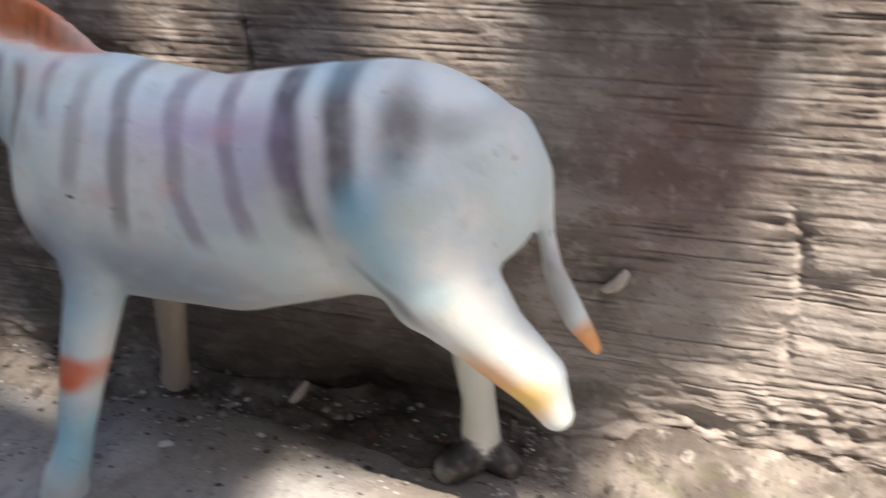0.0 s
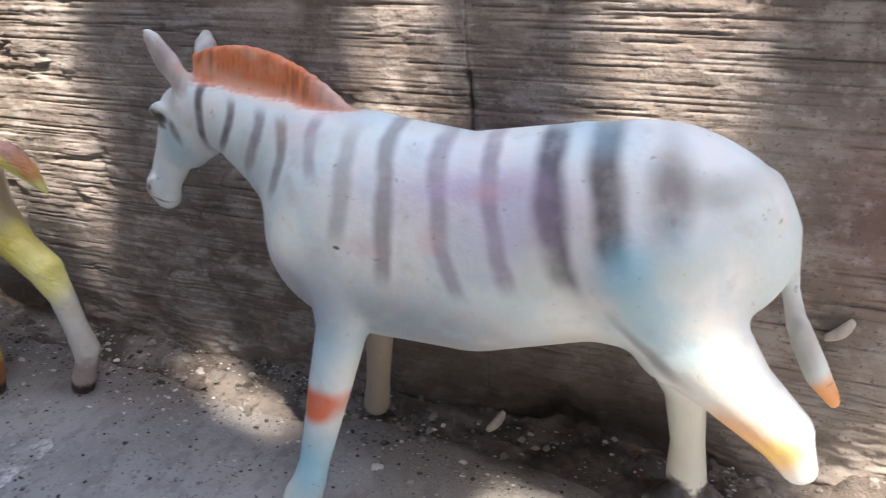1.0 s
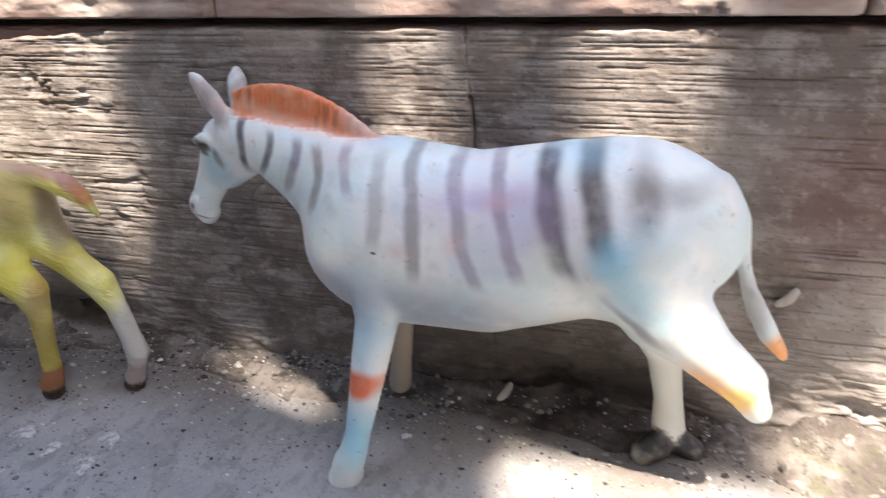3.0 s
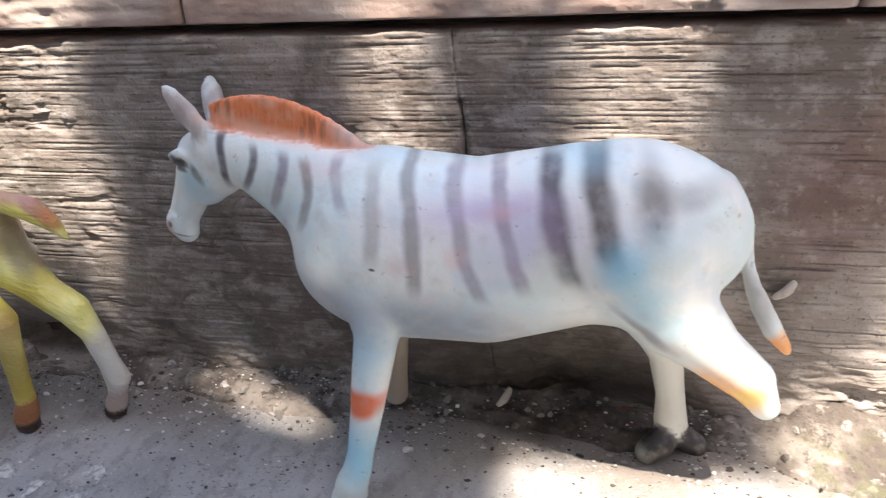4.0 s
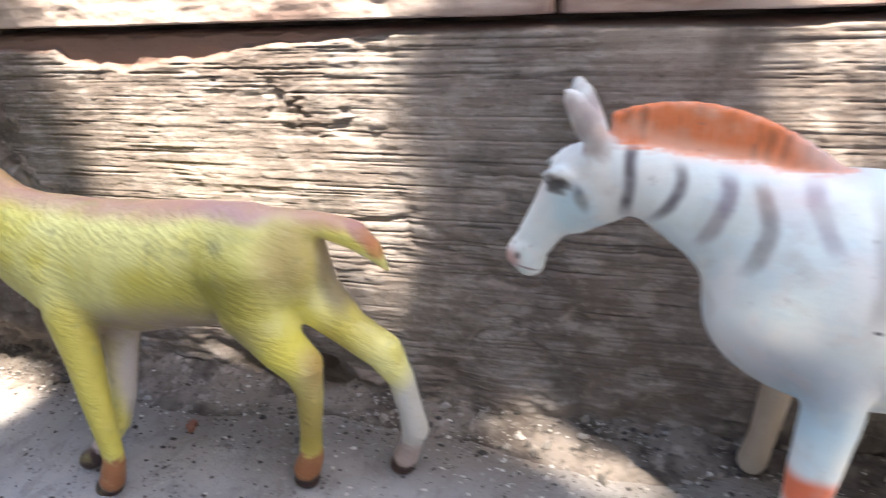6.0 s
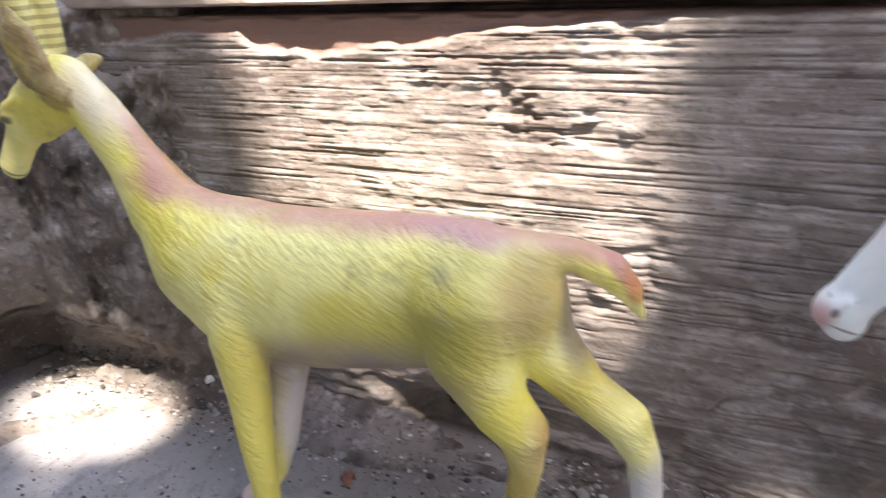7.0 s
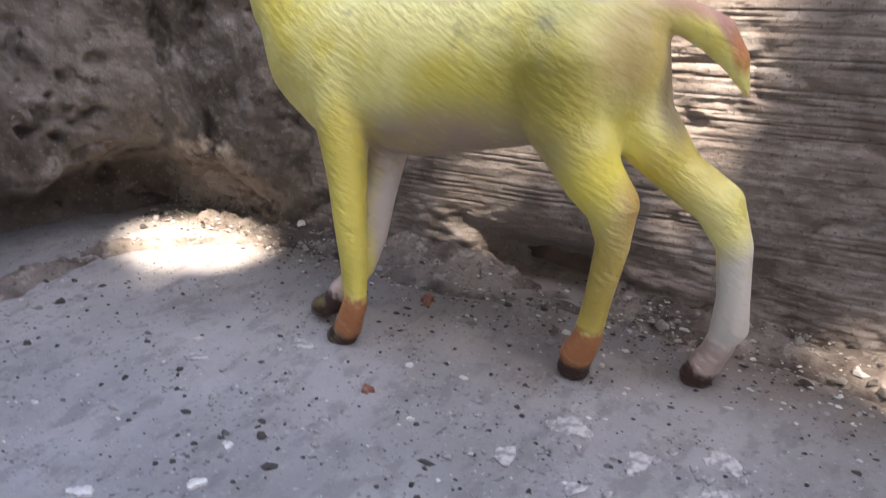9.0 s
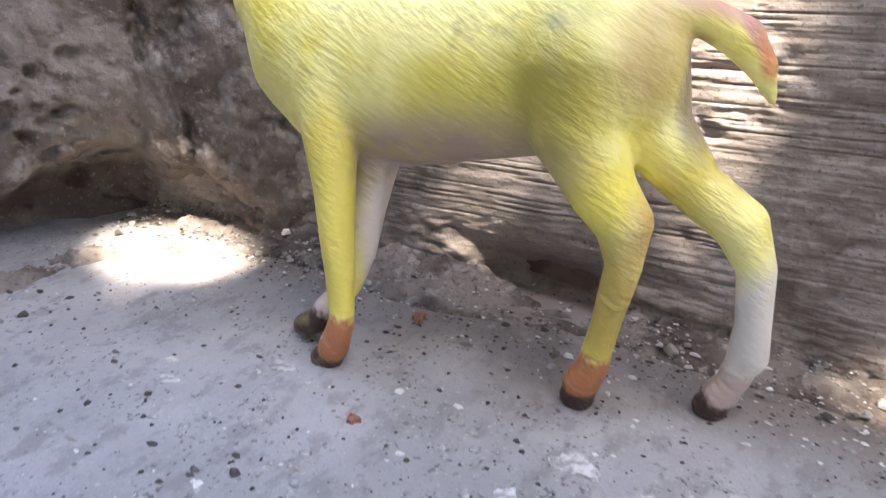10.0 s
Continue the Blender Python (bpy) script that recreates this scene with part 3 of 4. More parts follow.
def build_corner():
    """The rough cemented side wall: a lumpy sheet that rounds the corner, undercut at its foot."""
    s = np.linspace(0, 1, 460)
    zs = np.linspace(-0.01, 0.214, 190)
    S, Z = np.meshgrid(s, zs, indexing="ij")
    turn = smooth(0.0, 0.30, S)
    px = -0.405 - 0.30 * S * (1 - turn) - 0.135 * turn + 0.07 * smooth(0.35, 1.0, S)
    py = 0.006 - 0.022 * smooth(0.0, 0.08, S) * (1 - smooth(0.12, 0.185, Z) * (1 - turn)) - 0.02 * turn - 0.62 * np.clip(S - 0.17, 0, 1)
    nx, ny = 0.35 + 0.65 * turn, -1 + 0.85 * turn
    lump = 0.006 * fractal(S * 16, Z * 24, 81, 3) + 0.0030 * fractal(S * 80, Z * 70, 85, 5, 0.62)
    holes = -0.008 * smooth(0.5, 0.9, fractal(S * 44, Z * 60, 87, 3))
    foot = -0.052 * smooth(0.04, 0.16, S) * smooth(0.045, 0.014, Z + 0.014 * fractal(S * 14, Z * 3, 89, 3)) - 0.05 * smooth(0.02, 0.0, S) - 0.02 * smooth(0.2, 0.214, Z)
    belly = 0.004 * np.exp(-((Z - 0.075) / 0.045) ** 2) * np.exp(-((S - 0.16) / 0.10) ** 2)
    d = lump + holes + foot + belly
    V = np.stack([px + nx * d, py + ny * d, Z], -1)
    front = V.reshape(-1, 3)
    top = V[:, -1].copy()
    top[:, 0] -= 0.16
    top[:, 1] += 0.10 * (1 - turn[:, 0])
    n, m = S.shape
    F = grid_faces(n, m)
    base = len(front)
    cap = np.array([(i * m + m - 1, base + i, base + i + 1, (i + 1) * m + m - 1) for i in range(n - 1)])[:, ::-1]
    me = mesh_of("wall_west", np.concatenate([front, top]), np.concatenate([F, cap]), RENDER)
    return tagged(new("wall_west", me), "lumpy brown cement-rendered side wall, undercut at its foot", "wall", kind="structure")


def build_fillet():
    """Crumbled mortar and earth along the foot of the wall."""
    xs, u = np.arange(-0.50, 0.5, 0.0026), np.linspace(0, 1, 26)
    X, U = np.meshgrid(xs, u, indexing="ij")
    width = 0.030 + 0.010 * fractal(X * 12, X * 0, 91, 3) + 0.03 * smooth(0.11, 0.2, X)
    rise = 0.011 + 0.006 * fractal(X * 9, X * 0 + 5, 93, 3) - 0.015 * np.exp(-((X + 0.277) / 0.034) ** 4)
    Y = 0.004 - width * U
    rise = rise + 0.012 * smooth(0.11, 0.2, X) - 0.007 * np.exp(-((X - 0.062) / 0.045) ** 4)
    Z = rise * (1 - U) ** 1.5 + 0.0040 * fractal(X * 75, U * 5, 95, 5, 0.6) * (1 - U * 0.7) - 0.006 * smooth(0.8, 1.0, U)
    Z = Z - 0.003 * smooth(-0.02, 0.12, X)
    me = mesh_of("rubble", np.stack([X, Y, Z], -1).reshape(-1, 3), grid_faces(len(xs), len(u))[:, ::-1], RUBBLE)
    return tagged(new("mortar_rubble", me), "crumbled mortar and earth along the wall's foot", "rubble", kind="stuff")


def build_west_fillet():
    """A low ridge of mortar along the side wall's foot."""
    s, u = np.linspace(0, 1, 230), np.linspace(-1, 1, 24)
    S, U = np.meshgrid(s, u, indexing="ij")
    cx = -0.425 - 0.085 * smooth(0.0, 0.22, S) + 0.10 * smooth(0.3, 1.0, S)
    cy = -0.020 - 0.42 * np.clip(S - 0.06, 0, 1)
    w = 0.016 + 0.006 * fractal(S * 20, S * 0, 101, 3)
    X, Y = cx + U * w * (0.5 + 0.5 * smooth(0, 0.2, S)), cy + 0.4 * U * w * (1 - smooth(0, 0.2, S))
    Z = (0.005 + 0.003 * fractal(S * 26, U * 0.6, 103, 3)) * (1 - U ** 2) + 0.002 * fractal(S * 110, U * 4, 105, 3) * (1 - U ** 2) - 0.0045
    me = mesh_of("rubble", np.stack([X, Y, Z], -1).reshape(-1, 3), grid_faces(len(s), len(u)), RUBBLE)
    tagged(new("mortar_ridge", me), "low pale mortar ridge along the side wall's foot", "rubble", kind="stuff")


build_west_fillet()
build_ground()
build_wall()
build_corner()
build_fillet()


# ---- figures: blended round limbs, skinned by surface nets ----
class Figure:
    def __init__(self, lo, hi, step):
        self.lo, self.h = np.array(lo), step
        self.n = np.ceil((np.array(hi) - self.lo) / step).astype(int) + 1
        self.f = np.full(self.n, 0.03, dtype=np.float32)
        self.tag = {}

    def limb(self, *knots, wide=1.0, blend=0.006, tag=None):
        """A chain of round cones through knots (x, y, z, radius), blended into the rest; wide squeezes it across."""
        K = np.array(knots, dtype=float)
        r = K[:, 3].max() + 0.02
        i0 = np.maximum(np.floor((K[:, :3].min(0) - r - self.lo) / self.h).astype(int), 0)
        i1 = np.minimum(np.ceil((K[:, :3].max(0) + r - self.lo) / self.h).astype(int), self.n)
        ax = [self.lo[k] + self.h * np.arange(i0[k], i1[k]) for k in range(3)]
        P = np.stack(np.meshgrid(*ax, indexing="ij"), -1)
        scale = np.array([1, 1 / wide, 1])
        d = None
        for a, b in zip(K, K[1:]):
            q, ba = (P - a[:3]) * scale, (b[:3] - a[:3]) * scale
            t = np.clip((q @ ba) / max(ba @ ba, 1e-12), 0, 1)
            e = (np.linalg.norm(q - t[..., None] * ba, axis=-1) - (a[3] + (b[3] - a[3]) * t)) * min(1.0, wide ** 0.5)
            d = e if d is None else np.minimum(d, e)
        box = tuple(slice(i0[k], i1[k]) for k in range(3))
        old = self.f[box]
        h = np.clip(0.5 + 0.5 * (old - d) / blend, 0, 1)
        self.f[box] = old * (1 - h) + d * h - blend * h * (1 - h)
        if tag:
            g = self.tag.setdefault(tag, np.full(self.n, 0.03, dtype=np.float32))
            g[box] = np.minimum(g[box], d)

    def mesh(self, name, material, tags=()):
        f = self.f
        inside = f < 0
        n = np.array(f.shape)
        c = n - 1
        corner = [(i, j, k) for i in (0, 1) for j in (0, 1) for k in (0, 1)]
        count = sum(inside[i:i + c[0], j:j + c[1], k:k + c[2]].astype(np.int8) for i, j, k in corner)
        cells = np.argwhere((count > 0) & (count < 8))
        index = np.full(c, -1, dtype=np.int64)
        index[tuple(cells.T)] = np.arange(len(cells))
        acc, num = np.zeros((len(cells), 3)), np.zeros(len(cells))
        for p in corner:
            for axis in range(3):
                if p[axis]:
                    continue
                e = np.array(p)
                g = e.copy()
                g[axis] = 1
                va, vb = f[tuple((cells + e).T)], f[tuple((cells + g).T)]
                cut = (va < 0) != (vb < 0)
                t = np.where(cut, va / np.where(cut, va - vb, 1), 0)
                pt = e + t[:, None] * (g - e)
                acc += np.where(cut[:, None], pt, 0)
                num += cut
        local = cells + acc / num[:, None]
        V = self.lo + self.h * local
        faces = []
        for axis in range(3):
            u, v = (axis + 1) % 3, (axis + 2) % 3
            a = np.take(inside, range(0, n[axis] - 1), axis)
            b = np.take(inside, range(1, n[axis]), axis)
            e = np.argwhere(a != b)
            e = e[(e[:, u] > 0) & (e[:, v] > 0) & (e[:, u] < c[u]) & (e[:, v] < c[v])]
            flip = inside[tuple(e.T)]
            du, dv = np.eye(3, dtype=int)[u], np.eye(3, dtype=int)[v]
            q = np.stack([index[tuple((e - s * du - w * dv).T)] for s, w in ((1, 1), (0, 1), (0, 0), (1, 0))], 1)
            q[~flip] = q[~flip][:, ::-1]
            faces.append(q)
        attrs = {}
        near = np.clip(np.round(local).astype(int), 0, n - 1)
        for key in tags:
            attrs[key] = 1 - smooth(0.0008, 0.0030, self.tag[key][tuple(near.T)])
        return mesh_of(name, V, np.concatenate(faces), material, True, attrs)


def build_zebra():
    """A 0.28 m toy zebra with its head to the west; y runs from its far side (+) to its near side (-)."""
    g = Figure((-0.156, -0.062, -0.008), (0.164, 0.056, 0.200), 0.0014)
    # barrel, shoulder, rump
    g.limb((-0.020, 0, 0.1125, 0.0440), (0.018, 0, 0.1105, 0.0420), (0.060, 0, 0.1205, 0.0390), (0.082, 0, 0.1240, 0.0375), wide=0.75, blend=0.004)
    g.limb((0.083, 0, 0.1210, 0.0390), (0.0960, 0.001, 0.1235, 0.0305), wide=0.84, blend=0.005)
    g.limb((0.084, 0.009, 0.1210, 0.0330), (0.0955, 0.011, 0.1230, 0.0265), wide=0.88, blend=0.005)
    g.limb((-0.042, 0, 0.104, 0.0250), (-0.030, 0, 0.110, 0.036), wide=0.74, blend=0.010)
    # neck and head, turned a little to the far side
    g.limb((-0.034, 0, 0.125, 0.031), (-0.058, 0.003, 0.1370, 0.0230), (-0.086, 0.007, 0.1480, 0.0155), (-0.104, 0.010, 0.1510, 0.0145), wide=0.62, blend=0.008)
    g.limb((-0.1145, 0.014, 0.1460, 0.0140), (-0.1270, 0.016, 0.128, 0.0092), (-0.1362, 0.0165, 0.1128, 0.0074), wide=0.68, blend=0.004)
    g.limb((-0.109, 0.0115, 0.1410, 0.0134), (-0.1165, 0.014, 0.133, 0.0100), wide=0.62, blend=0.004)
    g.limb((-0.1372, 0.0165, 0.1105, 0.0078), (-0.1355, 0.0165, 0.1070, 0.0064), wide=0.85, blend=0.003)
    for side in (-1, 1):
        g.limb((-0.1275, 0.0155 + side * 0.0078, 0.1490, 0.0022), (-0.1225, 0.0150 + side * 0.0092, 0.1512, 0.0024), (-0.1185, 0.0145 + side * 0.0092, 0.1500, 0.0016), blend=0.0018)
        g.limb((-0.1265, 0.0155 + side * 0.0072, 0.1462, 0.0017), (-0.1225, 0.0150 + side * 0.0084, 0.1464, 0.0018), blend=0.0012, tag="eye")
        g.limb((-0.1395, 0.0165 + side * 0.0050, 0.1140, 0.0018), (-0.1370, 0.0165 + side * 0.0058, 0.1165, 0.0016), blend=0.002)
    # ears
    g.limb((-0.1075, 0.006, 0.1600, 0.0040), (-0.1130, 0.004, 0.1700, 0.0054), (-0.1180, 0.003, 0.1790, 0.0036), (-0.1195, 0.003, 0.1815, 0.0020), wide=0.62, blend=0.003, tag="ear")
    g.limb((-0.1090, 0.020, 0.1590, 0.0042), (-0.1145, 0.030, 0.1670, 0.0056), (-0.1175, 0.035, 0.1730, 0.0052), (-0.1190, 0.038, 0.1770, 0.0030), wide=0.8, blend=0.003, tag="ear")
    # mane, upright tufts side by side
    for k in range(30):
        t = k / 29
        x, y = -0.1025 + 0.0735 * t, 0.010 - 0.009 * t
        top = 0.1695 + 0.0028 * math.sin(math.pi * t) + 0.0090 * math.sin(math.pi * min(1, 0.10 + t * 0.92)) ** 0.7 - 0.0130 * t ** 1.3
        foot = 0.1610 - 0.0100 * t
        g.limb((x + 0.002, y, foot, 0.0046), (x, y, top - 0.002, 0.0025 - 0.0005 * (k % 2)), wide=0.9, blend=0.0014, tag="crest")
    # tail with a dock and a tuft
    g.limb((0.1145, 0.008, 0.142, 0.0044), (0.1240, 0.008, 0.128, 0.0032), (0.1275, 0.005, 0.108, 0.0028), (0.1315, 0.001, 0.096, 0.0034), (0.1390, 0.002, 0.083, 0.0036), (0.1490, 0.003, 0.069, 0.0016), blend=0.004)
    for dy, dz in ((-0.0030, 0.0018), (-0.0010, -0.0034), (-0.0022, 0.0044), (-0.0026, -0.0010)):
        g.limb((0.1320, 0.001 + dy, 0.0950 + dz, 0.0022), (0.1395, 0.002 + dy, 0.0815 + dz, 0.0024), (0.1480, 0.003 + dy * 0.6, 0.0700 + dz * 0.6, 0.0012), blend=0.0010)
    # near fore leg
    g.limb((-0.026, -0.018, 0.096, 0.0150), (-0.025, -0.025, 0.080, 0.0098), (-0.0285, -0.031, 0.057, 0.0084), (-0.0300, -0.034, 0.046, 0.0074), (-0.0340, -0.038, 0.024, 0.0060),
           (-0.0360, -0.040, 0.015, 0.0068), (-0.0380, -0.041, 0.009, 0.0066), blend=0.003)
    g.limb((-0.0390, -0.041, 0.008, 0.0072), (-0.0400, -0.041, 0.005, 0.0076), blend=0.003)
    g.limb((-0.0400, -0.041, 0.001, 0.0078), (-0.0420, -0.041, -0.002, 0.0080), blend=0.001)
    # far fore leg
    g.limb((-0.027, 0.018, 0.095, 0.0150), (-0.0310, 0.021, 0.055, 0.0066), (-0.0330, 0.022, 0.026, 0.0056), (-0.035, 0.023, 0.010, 0.0064), blend=0.006)
    # far hind leg
    g.limb((0.086, 0.014, 0.112, 0.0230), (0.094, 0.020, 0.074, 0.0140), (0.1020, 0.020, 0.052, 0.0080), (0.1065, 0.020, 0.028, 0.0068), (0.108, 0.020, 0.013, 0.0080), (0.109, 0.020, 0.006, 0.0084), blend=0.005)
    g.limb((0.103, 0.012, 0.003, 0.0074), (0.098, 0.010, -0.001, 0.0066), blend=0.0015, tag="hoof")
    g.limb((0.113, 0.020, 0.003, 0.0068), (0.121, 0.018, -0.001, 0.0058), blend=0.0015, tag="hoof")
    # near hind leg, drawn back, broken off at the hock
    g.limb((0.084, -0.010, 0.118, 0.0280), (0.0965, -0.015, 0.0965, 0.0185), (0.1150, -0.018, 0.0800, 0.0118), (0.1300, -0.017, 0.0670, 0.0098), (0.1375, -0.017, 0.0545, 0.0060), blend=0.0045)
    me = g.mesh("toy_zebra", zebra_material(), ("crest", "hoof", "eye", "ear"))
    ob = new("toy_zebra", me)
    ob.location = (0, -0.04, 0.0)
    return tagged(ob, "white vinyl toy zebra with faded grey bands and an orange mane", "toy animal")


def build_antelope():
    """A toy antelope with ringed horns, its head to the west, one hind leg trailing."""
    g = Figure((-0.480, -0.058, -0.006), (-0.178, 0.038, 0.262), 0.0014)
    # trunk
    g.limb((-0.344, 0, 0.1070, 0.0310), (-0.312, 0, 0.1060, 0.0320), (-0.275, 0, 0.1110, 0.0290), (-0.248, 0, 0.1140, 0.0265), (-0.2385, 0, 0.1150, 0.0200), wide=0.64, blend=0.004)
    g.limb((-0.361, 0, 0.109, 0.0220), (-0.346, 0, 0.106, 0.029), wide=0.66, blend=0.008)
    # neck, head
    g.limb((-0.362, 0, 0.117, 0.0240), (-0.376, 0, 0.131, 0.0165), (-0.389, 0, 0.151, 0.0115), (-0.401, 0, 0.168, 0.0105), (-0.413, 0, 0.178, 0.0112), wide=0.78, blend=0.007)
    g.limb((-0.421, 0, 0.1765, 0.0128), (-0.4360, 0, 0.1690, 0.0108), (-0.4505, 0, 0.154, 0.0070), (-0.4590, 0, 0.1435, 0.0066), wide=0.75, blend=0.005)
    g.limb((-0.422, 0, 0.171, 0.0100), (-0.434, 0, 0.163, 0.0080), wide=0.7, blend=0.004)
    g.limb((-0.4475, -0.0062, 0.1675, 0.0024), (-0.4440, -0.0075, 0.1660, 0.0024), blend=0.003)
    g.limb((-0.4475, 0.0062, 0.1675, 0.0024), (-0.4440, 0.0075, 0.1660, 0.0024), blend=0.003)
    g.limb((-0.4330, -0.0080, 0.1735, 0.0022), (-0.4420, -0.0072, 0.1705, 0.0024), (-0.4470, -0.0058, 0.1680, 0.0018), blend=0.0018)
    # ears
    g.limb((-0.4095, -0.009, 0.177, 0.0046), (-0.4125, -0.013, 0.187, 0.0088), (-0.4150, -0.014, 0.197, 0.0084), (-0.4165, -0.014, 0.2055, 0.0034), wide=0.4, blend=0.0025, tag="ear")
    g.limb((-0.4150, 0.007, 0.183, 0.0034), (-0.4125, 0.011, 0.1855, 0.0038), (-0.4105, 0.014, 0.1865, 0.0022), wide=0.8, blend=0.0025, tag="ear")
    # ringed horns
    for side in (-1, 1):
        for k in range(20):
            t = k / 20
            x, z, y = -0.4255 + 0.012 * t - 0.016 * t * t, 0.186 + 0.070 * t, side * (0.0048 + 0.003 * t)
            r = 0.0052 - 0.0034 * t
            g.limb((x, y, z, r + 0.0009), (x, y, z + 0.0010, r + 0.0009), wide=1.0, blend=0.0008, tag="horn")
            g.limb((x, y, z, r - 0.0006), (x + 0.0002, y + side * 0.0003, z + 0.0036, r - 0.0006), wide=1.0, blend=0.0008, tag="horn")
    # tail
    g.limb((-0.231, 0.002, 0.131, 0.0070), (-0.217, 0.007, 0.1300, 0.0054), (-0.206, 0.012, 0.1240, 0.0062), (-0.1995, 0.015, 0.1160, 0.0044), (-0.1950, 0.018, 0.1055, 0.0012), blend=0.005)
    # near hind leg
    g.limb((-0.248, -0.004, 0.112, 0.0205), (-0.2465, -0.008, 0.097, 0.0150), (-0.2360, -0.009, 0.0785, 0.0106), (-0.2285, -0.008, 0.0690, 0.0092), (-0.2268, -0.008, 0.0550, 0.0060),
           (-0.2305, -0.007, 0.0320, 0.0050), (-0.2330, -0.006, 0.0180, 0.0053), blend=0.0028)
    g.limb((-0.2335, -0.006, 0.0140, 0.0057), (-0.2370, -0.006, 0.0060, 0.0066), blend=0.002, tag="hoof")
    g.limb((-0.2370, -0.006, 0.0000, 0.0054), (-0.2390, -0.006, 0.0000, 0.0054), blend=0.001, tag="sole")
    # far hind leg, trailing
    g.limb((-0.2365, 0.008, 0.115, 0.0185), (-0.2280, 0.009, 0.096, 0.0130), (-0.2115, 0.009, 0.0790, 0.0086), (-0.1965, 0.008, 0.0695, 0.0084), (-0.1895, 0.008, 0.0560, 0.0060),
           (-0.1872, 0.010, 0.0360, 0.0056), (-0.1868, 0.012, 0.0235, 0.0066), (-0.1890, 0.012, 0.0165, 0.0050), blend=0.004)
    g.limb((-0.1895, 0.012, 0.0130, 0.0050), (-0.1930, 0.012, 0.0055, 0.0061), blend=0.003, tag="pastern")
    g.limb((-0.1940, 0.012, 0.0000, 0.0050), (-0.1965, 0.012, 0.0000, 0.0050), blend=0.001, tag="sole")
    # near fore leg
    g.limb((-0.341, -0.008, 0.104, 0.0150), (-0.3385, -0.015, 0.089, 0.0108), (-0.3325, -0.021, 0.067, 0.0080), (-0.3285, -0.026, 0.050, 0.0066), (-0.3255, -0.029, 0.036, 0.0056),
           (-0.3240, -0.031, 0.019, 0.0047), blend=0.0035)
    g.limb((-0.3245, -0.032, 0.015, 0.0052), (-0.3275, -0.033, 0.0060, 0.0060), blend=0.002, tag="hoof")
    g.limb((-0.3295, -0.033, 0.0000, 0.0050), (-0.3330, -0.033, 0.0002, 0.0050), blend=0.001, tag="sole")
    # far fore leg, its foot turned up
    g.limb((-0.333, 0.010, 0.100, 0.0170), (-0.3290, 0.003, 0.078, 0.0098), (-0.3295, -0.004, 0.056, 0.0072), (-0.3305, -0.009, 0.038, 0.0064), (-0.3330, -0.013, 0.024, 0.0048), (-0.3410, -0.020, 0.0135, 0.0054), blend=0.005)
    g.limb((-0.3440, -0.0215, 0.0085, 0.0056), (-0.3500, -0.023, 0.0050, 0.0050), blend=0.002, tag="sole")
    me = g.mesh("toy_antelope", antelope_material(), ("ear", "horn", "hoof", "sole", "pastern"))
    ob = new("toy_antelope", me)
    ob.location = (0, -0.055, 0.0)
    return tagged(ob, "yellow vinyl toy antelope with a rosy back and ringed horns", "toy animal")


build_zebra()
build_antelope()


# ---- unseen tree, added so that gaps in its crown dapple the light ----
def lands(p):
    """Where the sunbeam through p comes down: on the wall's face, or on the floor."""
    t = (0.0 - p.y) / -SUN.y
    w = p - SUN * t
    if w.z > 0.0:
        return "wall", w.x, w.z
    f = p - SUN * (p.z / SUN.z)
    return "floor", f.x, f.y


def streak(a, b):
    """A slanting sliver of sun between the two toys."""
    t = max(0.0, min(1.0, ((a + 0.150) * 0.078 - (b + 0.006) * 0.034) / 0.00724))
    return math.hypot(a + 0.150 - 0.078 * t, b + 0.006 + 0.034 * t) < 0.0066 - 0.0030 * t


# leaves are left out wherever a sun patch should land
def open_sky(p):
    where, a, b = lands(p)
    inside = lambda cx, cy, rx, ry: ((a - cx) / rx) ** 2 + ((b - cy) / ry) ** 2 < 1
    if where == "wall":
        if b > 0.226:
            return a > -0.44 or b > 0.6
        return (-0.376 < a < -0.197 and b > 0.078) or (-0.346 < a < -0.279 and 0.017 < b < 0.043) or (-0.041 < a < -0.010 and b > 0.108) or (0.056 < a < 0.105 and b > 0.113) or a > 0.200 or (a > 0.158 and b < 0.024)
    return inside(-0.478, -0.044, 0.052, 0.031) or (a > 0.030 and -0.16 < b < -0.042) or (a > 0.085 and -0.16 < b < -0.037) or a > 0.158 or streak(a, b) or inside(-0.226, -0.020, 0.016, 0.006) or b < -1.0


